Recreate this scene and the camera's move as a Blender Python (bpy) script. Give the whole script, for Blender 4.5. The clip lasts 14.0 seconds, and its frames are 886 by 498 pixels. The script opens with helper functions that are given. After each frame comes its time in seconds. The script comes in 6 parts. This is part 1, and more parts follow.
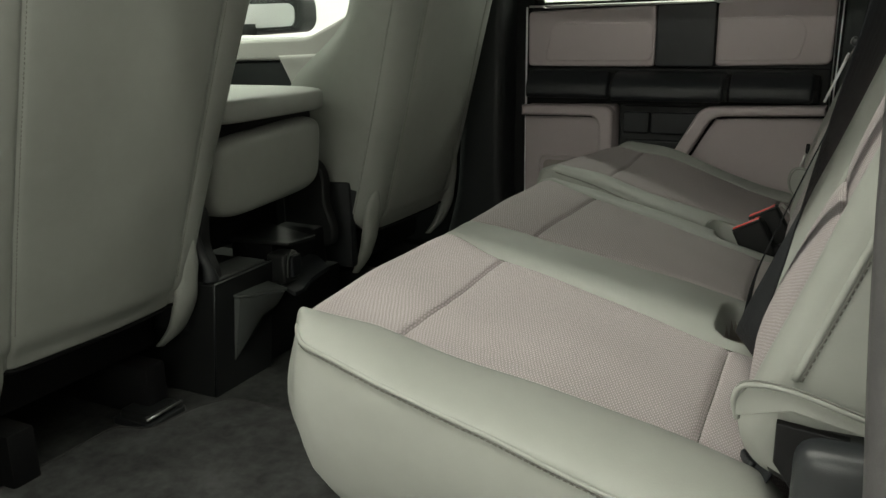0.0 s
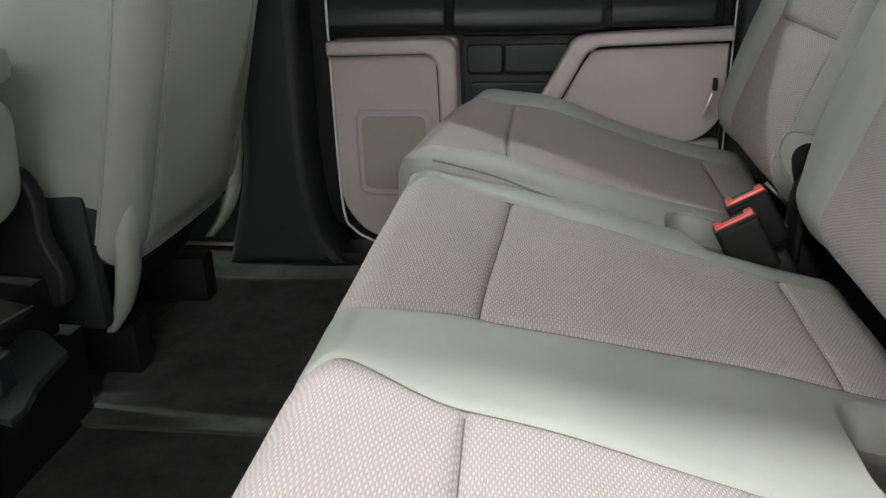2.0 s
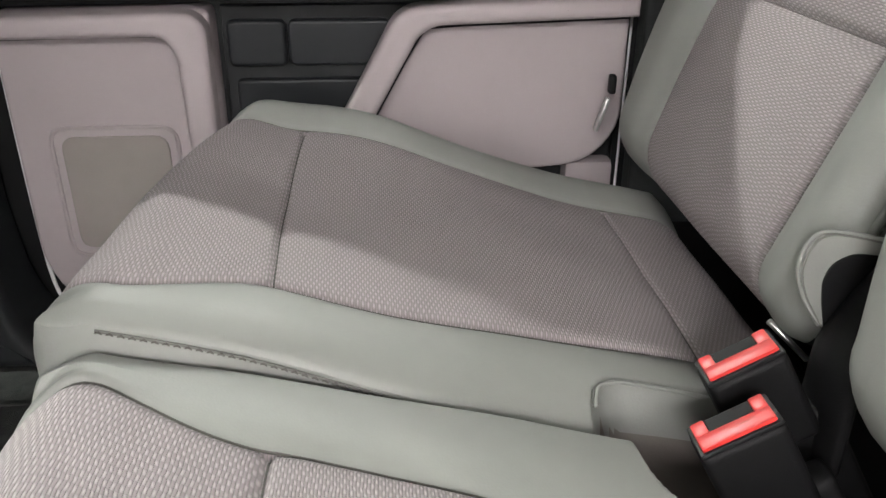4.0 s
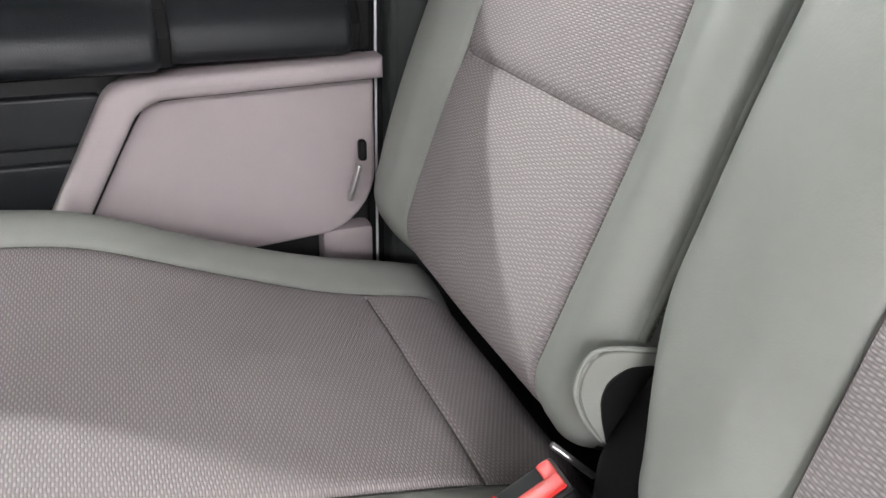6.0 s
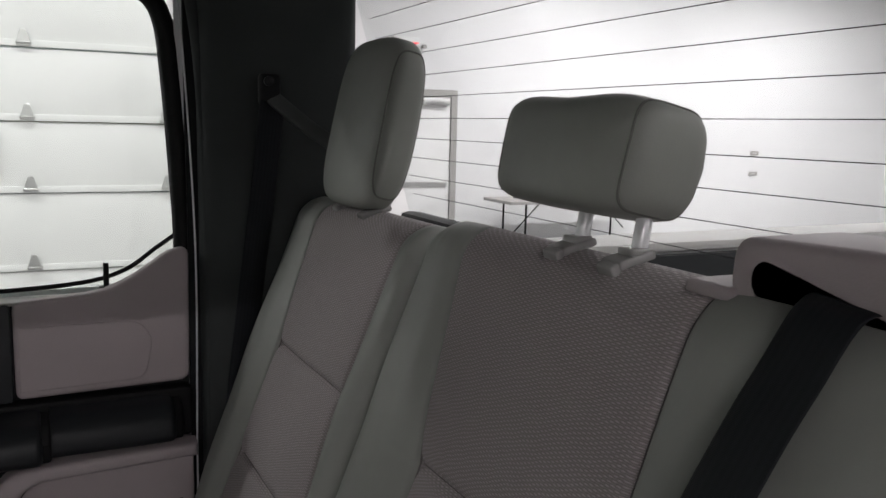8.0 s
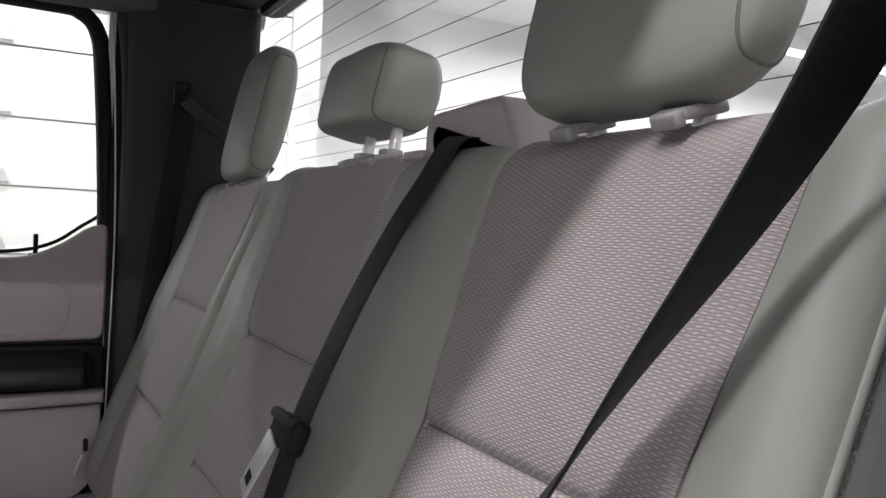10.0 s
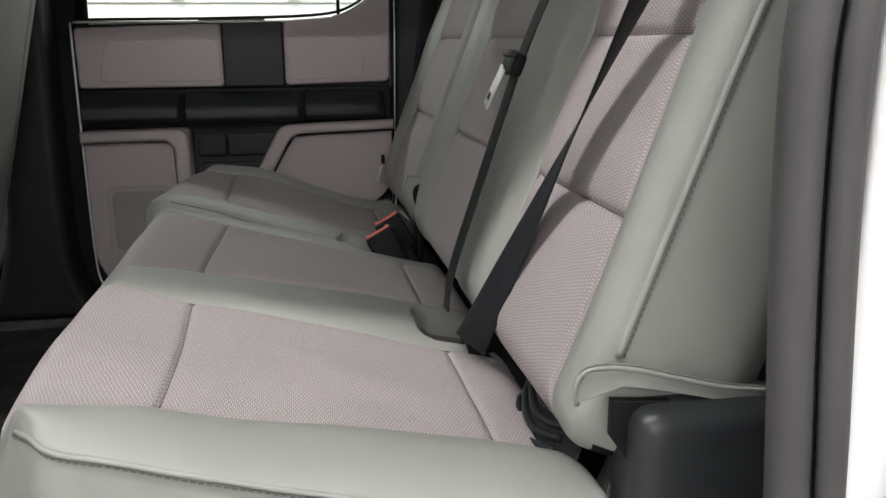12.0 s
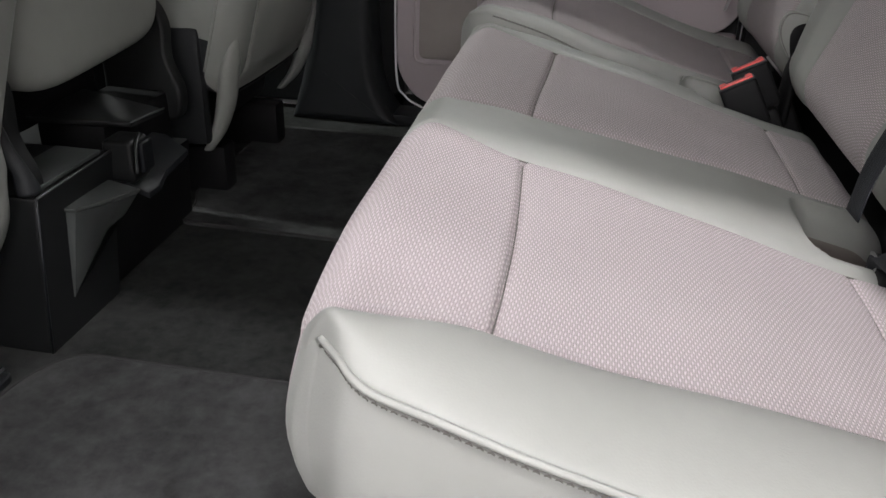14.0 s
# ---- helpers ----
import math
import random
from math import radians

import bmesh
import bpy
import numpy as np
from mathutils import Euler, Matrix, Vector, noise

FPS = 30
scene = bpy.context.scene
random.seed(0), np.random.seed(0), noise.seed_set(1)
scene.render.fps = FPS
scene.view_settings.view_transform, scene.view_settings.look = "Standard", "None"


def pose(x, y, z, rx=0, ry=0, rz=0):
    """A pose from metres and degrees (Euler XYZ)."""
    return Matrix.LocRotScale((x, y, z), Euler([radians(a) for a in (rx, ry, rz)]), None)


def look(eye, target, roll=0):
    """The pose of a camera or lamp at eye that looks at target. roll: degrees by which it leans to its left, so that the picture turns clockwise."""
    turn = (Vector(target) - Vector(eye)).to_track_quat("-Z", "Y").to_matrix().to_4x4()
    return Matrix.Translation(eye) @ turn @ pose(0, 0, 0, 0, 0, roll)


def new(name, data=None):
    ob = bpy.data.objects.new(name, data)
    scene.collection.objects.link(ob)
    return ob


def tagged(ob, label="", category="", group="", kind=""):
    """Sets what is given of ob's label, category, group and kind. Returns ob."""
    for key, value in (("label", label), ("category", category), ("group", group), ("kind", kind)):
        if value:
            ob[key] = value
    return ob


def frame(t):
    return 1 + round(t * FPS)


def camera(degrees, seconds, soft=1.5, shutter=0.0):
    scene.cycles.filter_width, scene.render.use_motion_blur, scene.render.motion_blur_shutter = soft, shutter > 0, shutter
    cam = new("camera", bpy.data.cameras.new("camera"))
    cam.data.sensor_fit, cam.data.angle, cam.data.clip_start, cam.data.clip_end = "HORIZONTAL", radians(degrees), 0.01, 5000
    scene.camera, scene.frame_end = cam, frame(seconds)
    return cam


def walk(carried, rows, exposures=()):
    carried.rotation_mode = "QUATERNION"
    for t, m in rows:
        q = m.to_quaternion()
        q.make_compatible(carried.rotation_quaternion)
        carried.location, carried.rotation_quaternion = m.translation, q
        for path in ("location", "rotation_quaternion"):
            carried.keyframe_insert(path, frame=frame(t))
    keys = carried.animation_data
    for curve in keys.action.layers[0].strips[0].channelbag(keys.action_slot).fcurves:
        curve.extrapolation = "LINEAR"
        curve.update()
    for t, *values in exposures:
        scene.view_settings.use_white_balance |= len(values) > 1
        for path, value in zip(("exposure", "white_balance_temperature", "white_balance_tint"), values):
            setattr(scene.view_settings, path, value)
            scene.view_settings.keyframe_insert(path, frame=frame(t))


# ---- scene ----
cam = camera(56.5, 14.0)

PATH = [
    (0, (0.577, -0.67, 0.696), (-0.286, 1.054, 0.164), -1.1),
    (0.5, (0.442, -0.572, 0.668), (-0.203, 1.221, 0.061), 0.0),
    (1, (0.338, -0.477, 0.671), (-0.127, 1.352, 0.007), -0.3),
    (1.5, (0.269, -0.277, 0.675), (-0.088, 1.564, -0.019), -1.5),
    (2, (0.202, -0.095, 0.681), (-0.076, 1.743, -0.057), -2.0),
    (2.2, (0.19, -0.018, 0.689), (-0.067, 1.815, -0.07), -2.5),
    (4.3, (0.222, 0.581, 0.621), (0.42, 2.366, -0.258), 1.2),
    (4.5, (0.237, 0.622, 0.601), (0.489, 2.409, -0.26), 1.8),
    (5, (0.27, 0.682, 0.56), (0.715, 2.438, -0.287), 2.4),
    (5.5, (0.264, 0.685, 0.566), (0.855, 2.401, -0.275), 3.0),
    (6, (0.251, 0.622, 0.688), (0.896, 2.308, -0.173), 1.1),
    (6.5, (0.241, 0.479, 0.848), (0.914, 2.165, 0.009), 0.9),
    (7, (0.246, 0.344, 0.938), (0.978, 2.088, 0.289), 1.0),
    (7.5, (0.271, 0.223, 0.996), (1.064, 2.007, 0.562), 1.1),
    (8, (0.294, 0.128, 1.024), (1.164, 1.905, 0.73), 1.3),
    (8.2, (0.296, 0.09, 1.031), (1.207, 1.852, 0.771), 1.5),
    (8.4, (0.306, 0.058, 1.041), (1.261, 1.799, 0.803), 1.6),
    (8.5, (0.324, 0.041, 1.041), (1.288, 1.778, 0.812), 1.2),
    (8.7, (0.336, -0.008, 1.042), (1.35, 1.702, 0.833), 1.6),
    (10.8, (0.361, -0.435, 0.738), (1.188, 1.386, 0.734), 2.7),
    (11, (0.326, -0.513, 0.743), (1.105, 1.327, 0.662), 1.1),
    (11.5, (0.31, -0.602, 0.706), (0.849, 1.303, 0.428), 0.2),
    (11.6, (0.296, -0.603, 0.68), (0.801, 1.308, 0.374), -0.5),
    (12, (0.294, -0.637, 0.68), (0.604, 1.277, 0.191), -0.4),
    (12.5, (0.229, -0.647, 0.647), (0.346, 1.248, 0.018), -0.4),
    (13, (0.169, -0.608, 0.622), (0.062, 1.233, -0.152), 0.3),
    (13.5, (0.18, -0.503, 0.638), (-0.082, 1.268, -0.253), 0.6),
    (14, (0.19, -0.382, 0.657), (-0.102, 1.372, -0.257), 2.1),
]
# the clip's own exposure and white balance: seconds, stops, kelvin, tint
EXPOSE = [
    (0.0, -0.8, 7150, 0), (0.5, -0.25, 6800, 5), (1.0, -0.2, 6650, 10), (1.5, -0.1, 6600, 9), (2.0, 0.3, 6650, 7),
    (4.5, 1.1, 6650, 14), (5.5, 1.3, 6500, 13), (6.5, 1.2, 6400, 15), (7.0, 0.8, 6450, 14), (7.5, -0.55, 6500, 12),
    (8.0, -1.2, 6550, 16), (8.5, -1.45, 6550, 17), (10.8, -0.3, 6450, 14), (11.5, -0.65, 6550, 12), (12.5, -0.4, 6700, 9),
    (13.0, -0.35, 6600, 12), (13.5, -0.15, 6500, 15), (14.0, -0.15, 6500, 16),
]
walk(cam, [(t, look(eye, target, roll)) for t, eye, target, roll in PATH], EXPOSE)

# ---------------------------------------------------------------- light
def world_light():
    w = bpy.data.worlds.new("sky")
    scene.world = w
    w.use_nodes = True
    nt = w.node_tree
    sky = nt.nodes.new("ShaderNodeTexSky")
    sky.sky_type = "NISHITA"
    sky.sun_disc = False
    sky.sun_elevation, sky.sun_rotation = radians(40), radians(120)
    nt.links.new(sky.outputs[0], nt.nodes["Background"].inputs[0])
    nt.nodes["Background"].inputs[1].default_value = 0.08


world_light()

GARAGE = dict(x0=-8.0, x1=14.3, y0=-6.5, y1=10.3, z0=-0.70, z1=3.90)
DOOR_Y = 6.6
LAMP_Z = 3.60
# long fluorescent fixtures: x, y of the middle, length, watts
LAMPS = [(-1.9, -0.9, 2.4, 170), (0.6, -0.9, 2.4, 110), (3.1, -0.9, 2.4, 60),
         # the rows from here on are unseen, added to fill the cab and garage
         (-1.6, -5.9, 2.4, 260), (1.6, -5.9, 2.4, 200), (4.8, -5.9, 2.4, 60),
         (-5.0, 5.1, 2.4, 280), (-1.6, 5.1, 2.4, 150), (1.6, 5.1, 2.4, 130), (5.2, 4.4, 2.4, 230),
         (-4.8, 1.2, 2.4, 420), (7.4, 1.2, 2.4, 130), (7.0, 8.0, 2.4, 390), (11.0, 8.0, 2.4, 390), (11.0, 3.5, 2.4, 350)]


def lamp(x, y, length, watts):
    data = bpy.data.lights.new("tube_light", "AREA")
    data.shape, data.size, data.size_y, data.energy = "RECTANGLE", length, 0.16, watts
    data.color = (1.0, 1.0, 1.0)
    ob = new("tube_light", data)
    ob.location = (x, y, LAMP_Z - 0.075)


for row in LAMPS:
    lamp(*row)


# ---------------------------------------------------------------- materials
def put_in(nt, sock, v):
    if hasattr(v, "is_linked"):
        nt.links.new(v, sock)
    else:
        sock.default_value = v


def math_node(nt, op, a, b=0.0):
    n = nt.nodes.new("ShaderNodeMath")
    n.operation = op
    put_in(nt, n.inputs[0], a)
    put_in(nt, n.inputs[1], b)
    return n.outputs[0]


def noise_node(nt, vec, scale, detail=4.0, rough=0.55):
    n = nt.nodes.new("ShaderNodeTexNoise")
    n.inputs["Scale"].default_value = scale
    n.inputs["Detail"].default_value = detail
    n.inputs["Roughness"].default_value = rough
    nt.links.new(vec, n.inputs["Vector"])
    return n.outputs["Fac"]


def ramp_node(nt, fac, a, b, lo=0.0, hi=1.0):
    n = nt.nodes.new("ShaderNodeValToRGB")
    n.color_ramp.elements[0].position, n.color_ramp.elements[1].position = lo, hi
    n.color_ramp.elements[0].color, n.color_ramp.elements[1].color = (*a, 1), (*b, 1)
    nt.links.new(fac, n.inputs[0])
    return n.outputs[0]


def bump_node(nt, height, strength, dist, normal=None):
    n = nt.nodes.new("ShaderNodeBump")
    n.inputs["Strength"].default_value, n.inputs["Distance"].default_value = strength, dist
    nt.links.new(height, n.inputs["Height"])
    if normal is not None:
        nt.links.new(normal, n.inputs["Normal"])
    return n.outputs[0]


def start_mat(name):
    m = bpy.data.materials.new(name)
    m.use_nodes = True
    nt = m.node_tree
    b = nt.nodes["Principled BSDF"]
    tc = nt.nodes.new("ShaderNodeTexCoord")
    return m, nt, b, tc


def shade(c, k):
    return tuple(min(1, x * k) for x in c)


def surface(name, colour, rough=0.6, grain=900.0, relief=0.0003, stain=0.12, metal=0.0, spec=0.5, stain_scale=7.0, rough_var=0.12):
    """A plain real surface: fine grain in relief, faint large stains in colour and gloss."""
    m, nt, b, tc = start_mat(name)
    big = noise_node(nt, tc.outputs["Object"], stain_scale, 5)
    fine = noise_node(nt, tc.outputs["Object"], grain, 2)
    mix = math_node(nt, "ADD", math_node(nt, "MULTIPLY", big, 0.75), math_node(nt, "MULTIPLY", fine, 0.25))
    nt.links.new(ramp_node(nt, mix, shade(colour, 1 - stain), shade(colour, 1 + stain), 0.3, 0.7), b.inputs["Base Color"])
    r = math_node(nt, "ADD", math_node(nt, "MULTIPLY", math_node(nt, "SUBTRACT", big, 0.5), rough_var * 2), rough)
    nt.links.new(r, b.inputs["Roughness"])
    b.inputs["Metallic"].default_value = metal
    b.inputs["Specular IOR Level"].default_value = spec
    if relief:
        nt.links.new(bump_node(nt, fine, 0.6, relief), b.inputs["Normal"])
    return m


def vinyl(name, colour, rough=0.48):
    """Pebbled seat vinyl: cells in relief, soft wrinkles at a larger scale."""
    m, nt, b, tc = start_mat(name)
    v = nt.nodes.new("ShaderNodeTexVoronoi")
    v.feature = "SMOOTH_F1"
    v.inputs["Scale"].default_value = 620
    nt.links.new(tc.outputs["Object"], v.inputs["Vector"])
    big = noise_node(nt, tc.outputs["Object"], 6, 5)
    mid = noise_node(nt, tc.outputs["Object"], 38, 4)
    mix = math_node(nt, "ADD", math_node(nt, "MULTIPLY", big, 0.7), math_node(nt, "MULTIPLY", mid, 0.3))
    nt.links.new(ramp_node(nt, mix, shade(colour, 0.92), shade(colour, 1.07), 0.3, 0.7), b.inputs["Base Color"])
    nt.links.new(math_node(nt, "ADD", math_node(nt, "MULTIPLY", big, 0.2), rough - 0.1), b.inputs["Roughness"])
    b.inputs["Specular IOR Level"].default_value = 0.4
    n1 = bump_node(nt, mid, 0.12, 0.0015)
    nt.links.new(bump_node(nt, v.outputs["Distance"], 0.25, 0.0003, n1), b.inputs["Normal"])
    return m


def cloth(name, colour, pitch=0.0038):
    """Woven seat cloth with raised beads in slanted rows; the weave runs along the panel."""
    m, nt, b, tc = start_mat(name)
    sep = nt.nodes.new("ShaderNodeSeparateXYZ")
    nt.links.new(tc.outputs["UV"], sep.inputs[0])
    # a weave is never quite even
    drift = math_node(nt, "MULTIPLY", noise_node(nt, tc.outputs["Object"], 45, 3), 0.0032)
    u, v = math_node(nt, "ADD", sep.outputs[0], drift), math_node(nt, "ADD", sep.outputs[1], math_node(nt, "MULTIPLY", drift, 1.6))
    k = 2 * math.pi / pitch
    a, c = math_node(nt, "COSINE", math_node(nt, "MULTIPLY", u, k)), math_node(nt, "COSINE", math_node(nt, "MULTIPLY", v, k * 0.43))
    # cords side by side, each swelling into beads that are staggered from cord to cord
    cord = math_node(nt, "POWER", math_node(nt, "ABSOLUTE", a), 0.7)
    swell = math_node(nt, "MULTIPLY", cord, math_node(nt, "POWER", math_node(nt, "ABSOLUTE", c), 0.8))
    bead = math_node(nt, "MULTIPLY", swell, math_node(nt, "GREATER_THAN", math_node(nt, "MULTIPLY", a, c), 0.0))
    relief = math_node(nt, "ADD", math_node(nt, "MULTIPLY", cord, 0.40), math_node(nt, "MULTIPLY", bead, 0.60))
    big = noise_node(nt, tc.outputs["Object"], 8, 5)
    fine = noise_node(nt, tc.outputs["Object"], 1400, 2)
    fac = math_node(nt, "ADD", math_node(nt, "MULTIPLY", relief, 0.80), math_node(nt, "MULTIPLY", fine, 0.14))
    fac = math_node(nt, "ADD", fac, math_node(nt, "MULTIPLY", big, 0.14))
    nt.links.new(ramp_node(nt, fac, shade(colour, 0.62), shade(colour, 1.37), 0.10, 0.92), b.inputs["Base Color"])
    b.inputs["Roughness"].default_value = 0.92
    b.inputs["Specular IOR Level"].default_value = 0.2
    b.inputs["Sheen Weight"].default_value = 0.04
    nt.links.new(bump_node(nt, relief, 0.75, 0.0010, bump_node(nt, big, 0.2, 0.002)), b.inputs["Normal"])
    return m


def webbing(name, colour):
    m, nt, b, tc = start_mat(name)
    sep = nt.nodes.new("ShaderNodeSeparateXYZ")
    nt.links.new(tc.outputs["UV"], sep.inputs[0])
    a = math_node(nt, "SINE", math_node(nt, "ADD", math_node(nt, "MULTIPLY", sep.outputs[0], 2600), math_node(nt, "MULTIPLY", sep.outputs[1], 3800)))
    c = math_node(nt, "SINE", math_node(nt, "MULTIPLY", sep.outputs[1], 1000))
    h = math_node(nt, "ADD", math_node(nt, "MULTIPLY", a, 0.25), math_node(nt, "MULTIPLY", c, 0.2))
    h = math_node(nt, "ADD", h, 0.5)
    nt.links.new(ramp_node(nt, h, shade(colour, 0.7), shade(colour, 1.4)), b.inputs["Base Color"])
    b.inputs["Roughness"].default_value = 0.6
    b.inputs["Specular IOR Level"].default_value = 0.2
    nt.links.new(bump_node(nt, h, 0.5, 0.0005), b.inputs["Normal"])
    return m


def carpet(name, colour):
    m, nt, b, tc = start_mat(name)
    fine = noise_node(nt, tc.outputs["Object"], 1100, 3, 0.7)
    mid = noise_node(nt, tc.outputs["Object"], 55, 5, 0.6)
    big = noise_node(nt, tc.outputs["Object"], 9, 5, 0.6)
    fac = math_node(nt, "ADD", math_node(nt, "MULTIPLY", fine, 0.3), math_node(nt, "MULTIPLY", mid, 0.25))
    fac = math_node(nt, "ADD", fac, math_node(nt, "MULTIPLY", big, 0.45))
    nt.links.new(ramp_node(nt, fac, shade(colour, 0.55), shade(colour, 1.6), 0.39, 0.61), b.inputs["Base Color"])
    b.inputs["Roughness"].default_value = 0.95
    b.inputs["Specular IOR Level"].default_value = 0.08
    nt.links.new(bump_node(nt, fine, 0.9, 0.002, bump_node(nt, mid, 0.4, 0.004)), b.inputs["Normal"])
    return m


def glass(name, tint, gloss=0.06):
    """A thin pane: tinted straight through, with a faint mirror gloss."""
    m = bpy.data.materials.new(name)
    m.use_nodes = True
    nt = m.node_tree
    nt.nodes.remove(nt.nodes["Principled BSDF"])
    t = nt.nodes.new("ShaderNodeBsdfTransparent")
    t.inputs[0].default_value = (*tint, 1)
    g = nt.nodes.new("ShaderNodeBsdfGlossy")
    g.inputs["Roughness"].default_value = 0.02
    mx = nt.nodes.new("ShaderNodeMixShader")
    f = nt.nodes.new("ShaderNodeLayerWeight")
    f.inputs[0].default_value = 0.5
    fac = math_node(nt, "ADD", math_node(nt, "MULTIPLY", math_node(nt, "POWER", f.outputs["Facing"], 5.0), 0.5), gloss * 0.5)
    nt.links.new(fac, mx.inputs[0])
    nt.links.new(t.outputs[0], mx.inputs[1])
    nt.links.new(g.outputs[0], mx.inputs[2])
    nt.links.new(mx.outputs[0], nt.nodes["Material Output"].inputs[0])
    return m


def glow(name, colour, strength):
    m = bpy.data.materials.new(name)
    m.use_nodes = True
    b = m.node_tree.nodes["Principled BSDF"]
    b.inputs["Base Color"].default_value = (*colour, 1)
    b.inputs["Emission Color"].default_value = (*colour, 1)
    b.inputs["Emission Strength"].default_value = strength
    return m


VINYL = vinyl("seat_vinyl", (0.268, 0.274, 0.254))
VINYL_BACK = vinyl("seat_back_vinyl", (0.25, 0.257, 0.236))
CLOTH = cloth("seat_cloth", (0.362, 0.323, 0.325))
SLEEVE = surface("guide_sleeve_plastic", (0.30, 0.29, 0.285), 0.28, 700, 0.0001, 0.05)
# seat vinyl darkened in its colour for the shade in the buckle pockets
VINYL_SHADED = vinyl("pocket_vinyl", (0.165, 0.145, 0.13))
CONSOLE = surface("console_plastic", (0.008, 0.0088, 0.009), 0.5, 800, 0.0003, 0.12, spec=0.35)
# for dark tubes along the welts that draw the shade in the crease
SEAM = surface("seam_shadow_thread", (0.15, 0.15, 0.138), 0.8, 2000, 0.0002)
# seam lines on the backrest cloth, their soft shading put into the colour
CLOTH_SEAM = surface("cloth_seam_thread", (0.17, 0.152, 0.150), 0.9, 2000, 0.0002)
THREAD = surface("thread", (0.10, 0.095, 0.085), 0.8, 2000, 0.0002)
TRIM = surface("door_trim_plastic", (0.365, 0.315, 0.320), 0.62, 700, 0.0003, 0.05)
TRIM_LIGHT = surface("light_grey_plastic", (0.36, 0.35, 0.335), 0.55, 700, 0.0003, 0.05)
DARK = surface("dark_grey_plastic", (0.0125, 0.0138, 0.015), 0.5, 800, 0.0003, 0.12, spec=0.32)
COVER = surface("hinge_cover_plastic", (0.018, 0.020, 0.022), 0.36, 800, 0.0002, 0.1, spec=0.5)
# grey belt and anchor parts; also painted light on the console's faces and edges
TRIM_DARK = surface("worn_dark_plastic", (0.062, 0.067, 0.065), 0.45, 800, 0.0003, 0.15, spec=0.35)
DARK_SOFT = surface("soft_dark_vinyl", (0.0105, 0.012, 0.0142), 0.45, 600, 0.0004, 0.1, spec=0.3)
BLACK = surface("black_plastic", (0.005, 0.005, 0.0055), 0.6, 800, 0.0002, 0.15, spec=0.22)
RUBBER = surface("grey_rubber_seal", (0.068, 0.065, 0.067), 0.6, 500, 0.0004, 0.15)
FELT = surface("dark_pillar_trim", (0.043, 0.047, 0.047), 0.8, 900, 0.0003, 0.12, spec=0.15)
HEADLINER = surface("headliner_fabric", (0.12, 0.12, 0.115), 0.95, 900, 0.0006, 0.08, spec=0.1)
CARPET = carpet("carpet", (0.034, 0.0352, 0.0342))
MAT = carpet("mat_carpet", (0.050, 0.0508, 0.0505))
EDGE = surface("mat_binding", (0.026, 0.026, 0.025), 0.95, 900, 0.0004)
WEB = webbing("belt_webbing", (0.012, 0.0135, 0.016))
RED = surface("red_plastic", (0.75, 0.035, 0.03), 0.35, 900, 0.0001, 0.05)
LATCH = surface("latch_plate_steel", (0.70, 0.71, 0.72), 0.38, 900, 0.0001, 0.06, metal=0.55)
CHROME = surface("chrome", (0.90, 0.90, 0.91), 0.25, 900, 0.0, 0.03, metal=0.35, rough_var=0.05)
STEEL = surface("brushed_steel", (0.55, 0.55, 0.54), 0.32, 900, 0.0001, 0.1, metal=1.0)
PAINT = surface("white_car_paint", (0.80, 0.80, 0.81), 0.25, 300, 0.0, 0.01, rough_var=0.02)
WALLWHITE = surface("white_wall_paint", (0.74, 0.74, 0.74), 0.7, 120, 0.0006, 0.04, stain_scale=1.5)
PANELWHITE = surface("white_steel_panel", (0.78, 0.78, 0.77), 0.5, 200, 0.0004, 0.05, stain_scale=2)
CONCRETE = surface("concrete_floor", (0.26, 0.257, 0.25), 0.5, 60, 0.0008, 0.18, stain_scale=1.6)
GLASS_SIDE = glass("side_glass", (0.92, 0.95, 0.928))
GLASS_REAR = glass("rear_glass", (0.93, 0.945, 0.94))
GLASS_FRONT = glass("clear_glass", (0.86, 0.94, 0.88))
SIGN_RED = glow("exit_letter", (0.95, 0.06, 0.08), 1.2)
TUBE = glow("lamp_diffuser", (1.0, 0.98, 0.95), 3.0)


# ---------------------------------------------------------------- mesh helpers
def link_mesh(name, me, material, parent=None, label="", smooth=True):
    for p in me.polygons:
        p.use_smooth = smooth
    if material is not None and not me.materials:
        me.materials.append(material)
    if not smooth:
        for p in me.polygons:
            p.use_smooth = True
        me.set_sharp_from_angle(angle=radians(38))
    ob = new(name, me)
    if parent is not None:
        ob.parent = parent
    if label:
        ob["label"] = label
    return ob


def part(name, bm, material, parent=None, label="", smooth=False):
    """Links a bmesh as one mesh object under a thing or a part."""
    bmesh.ops.recalc_face_normals(bm, faces=bm.faces)
    me = bpy.data.meshes.new(name)
    bm.to_mesh(me)
    bm.free()
    return link_mesh(name, me, material, parent, label, smooth)


def thing(name, label, category, group="", at=(0, 0, 0)):
    ob = new(name)
    ob.location = at
    return tagged(ob, label, category, group)


def structure(ob, label, category):
    return tagged(ob, label, category, kind="structure")


def faces_mesh(name, verts, faces, material, parent=None, label="", uvs=None, smooth=True):
    me = bpy.data.meshes.new(name)
    me.from_pydata([tuple(v) for v in verts], [], faces)
    if uvs is not None:
        layer = me.uv_layers.new(name="UVMap")
        idx = np.empty(len(me.loops), dtype=np.int32)
        me.loops.foreach_get("vertex_index", idx)
        layer.data.foreach_set("uv", np.asarray(uvs, dtype=np.float32)[idx].ravel())
    me.update()
    return link_mesh(name, me, material, parent, label, smooth)


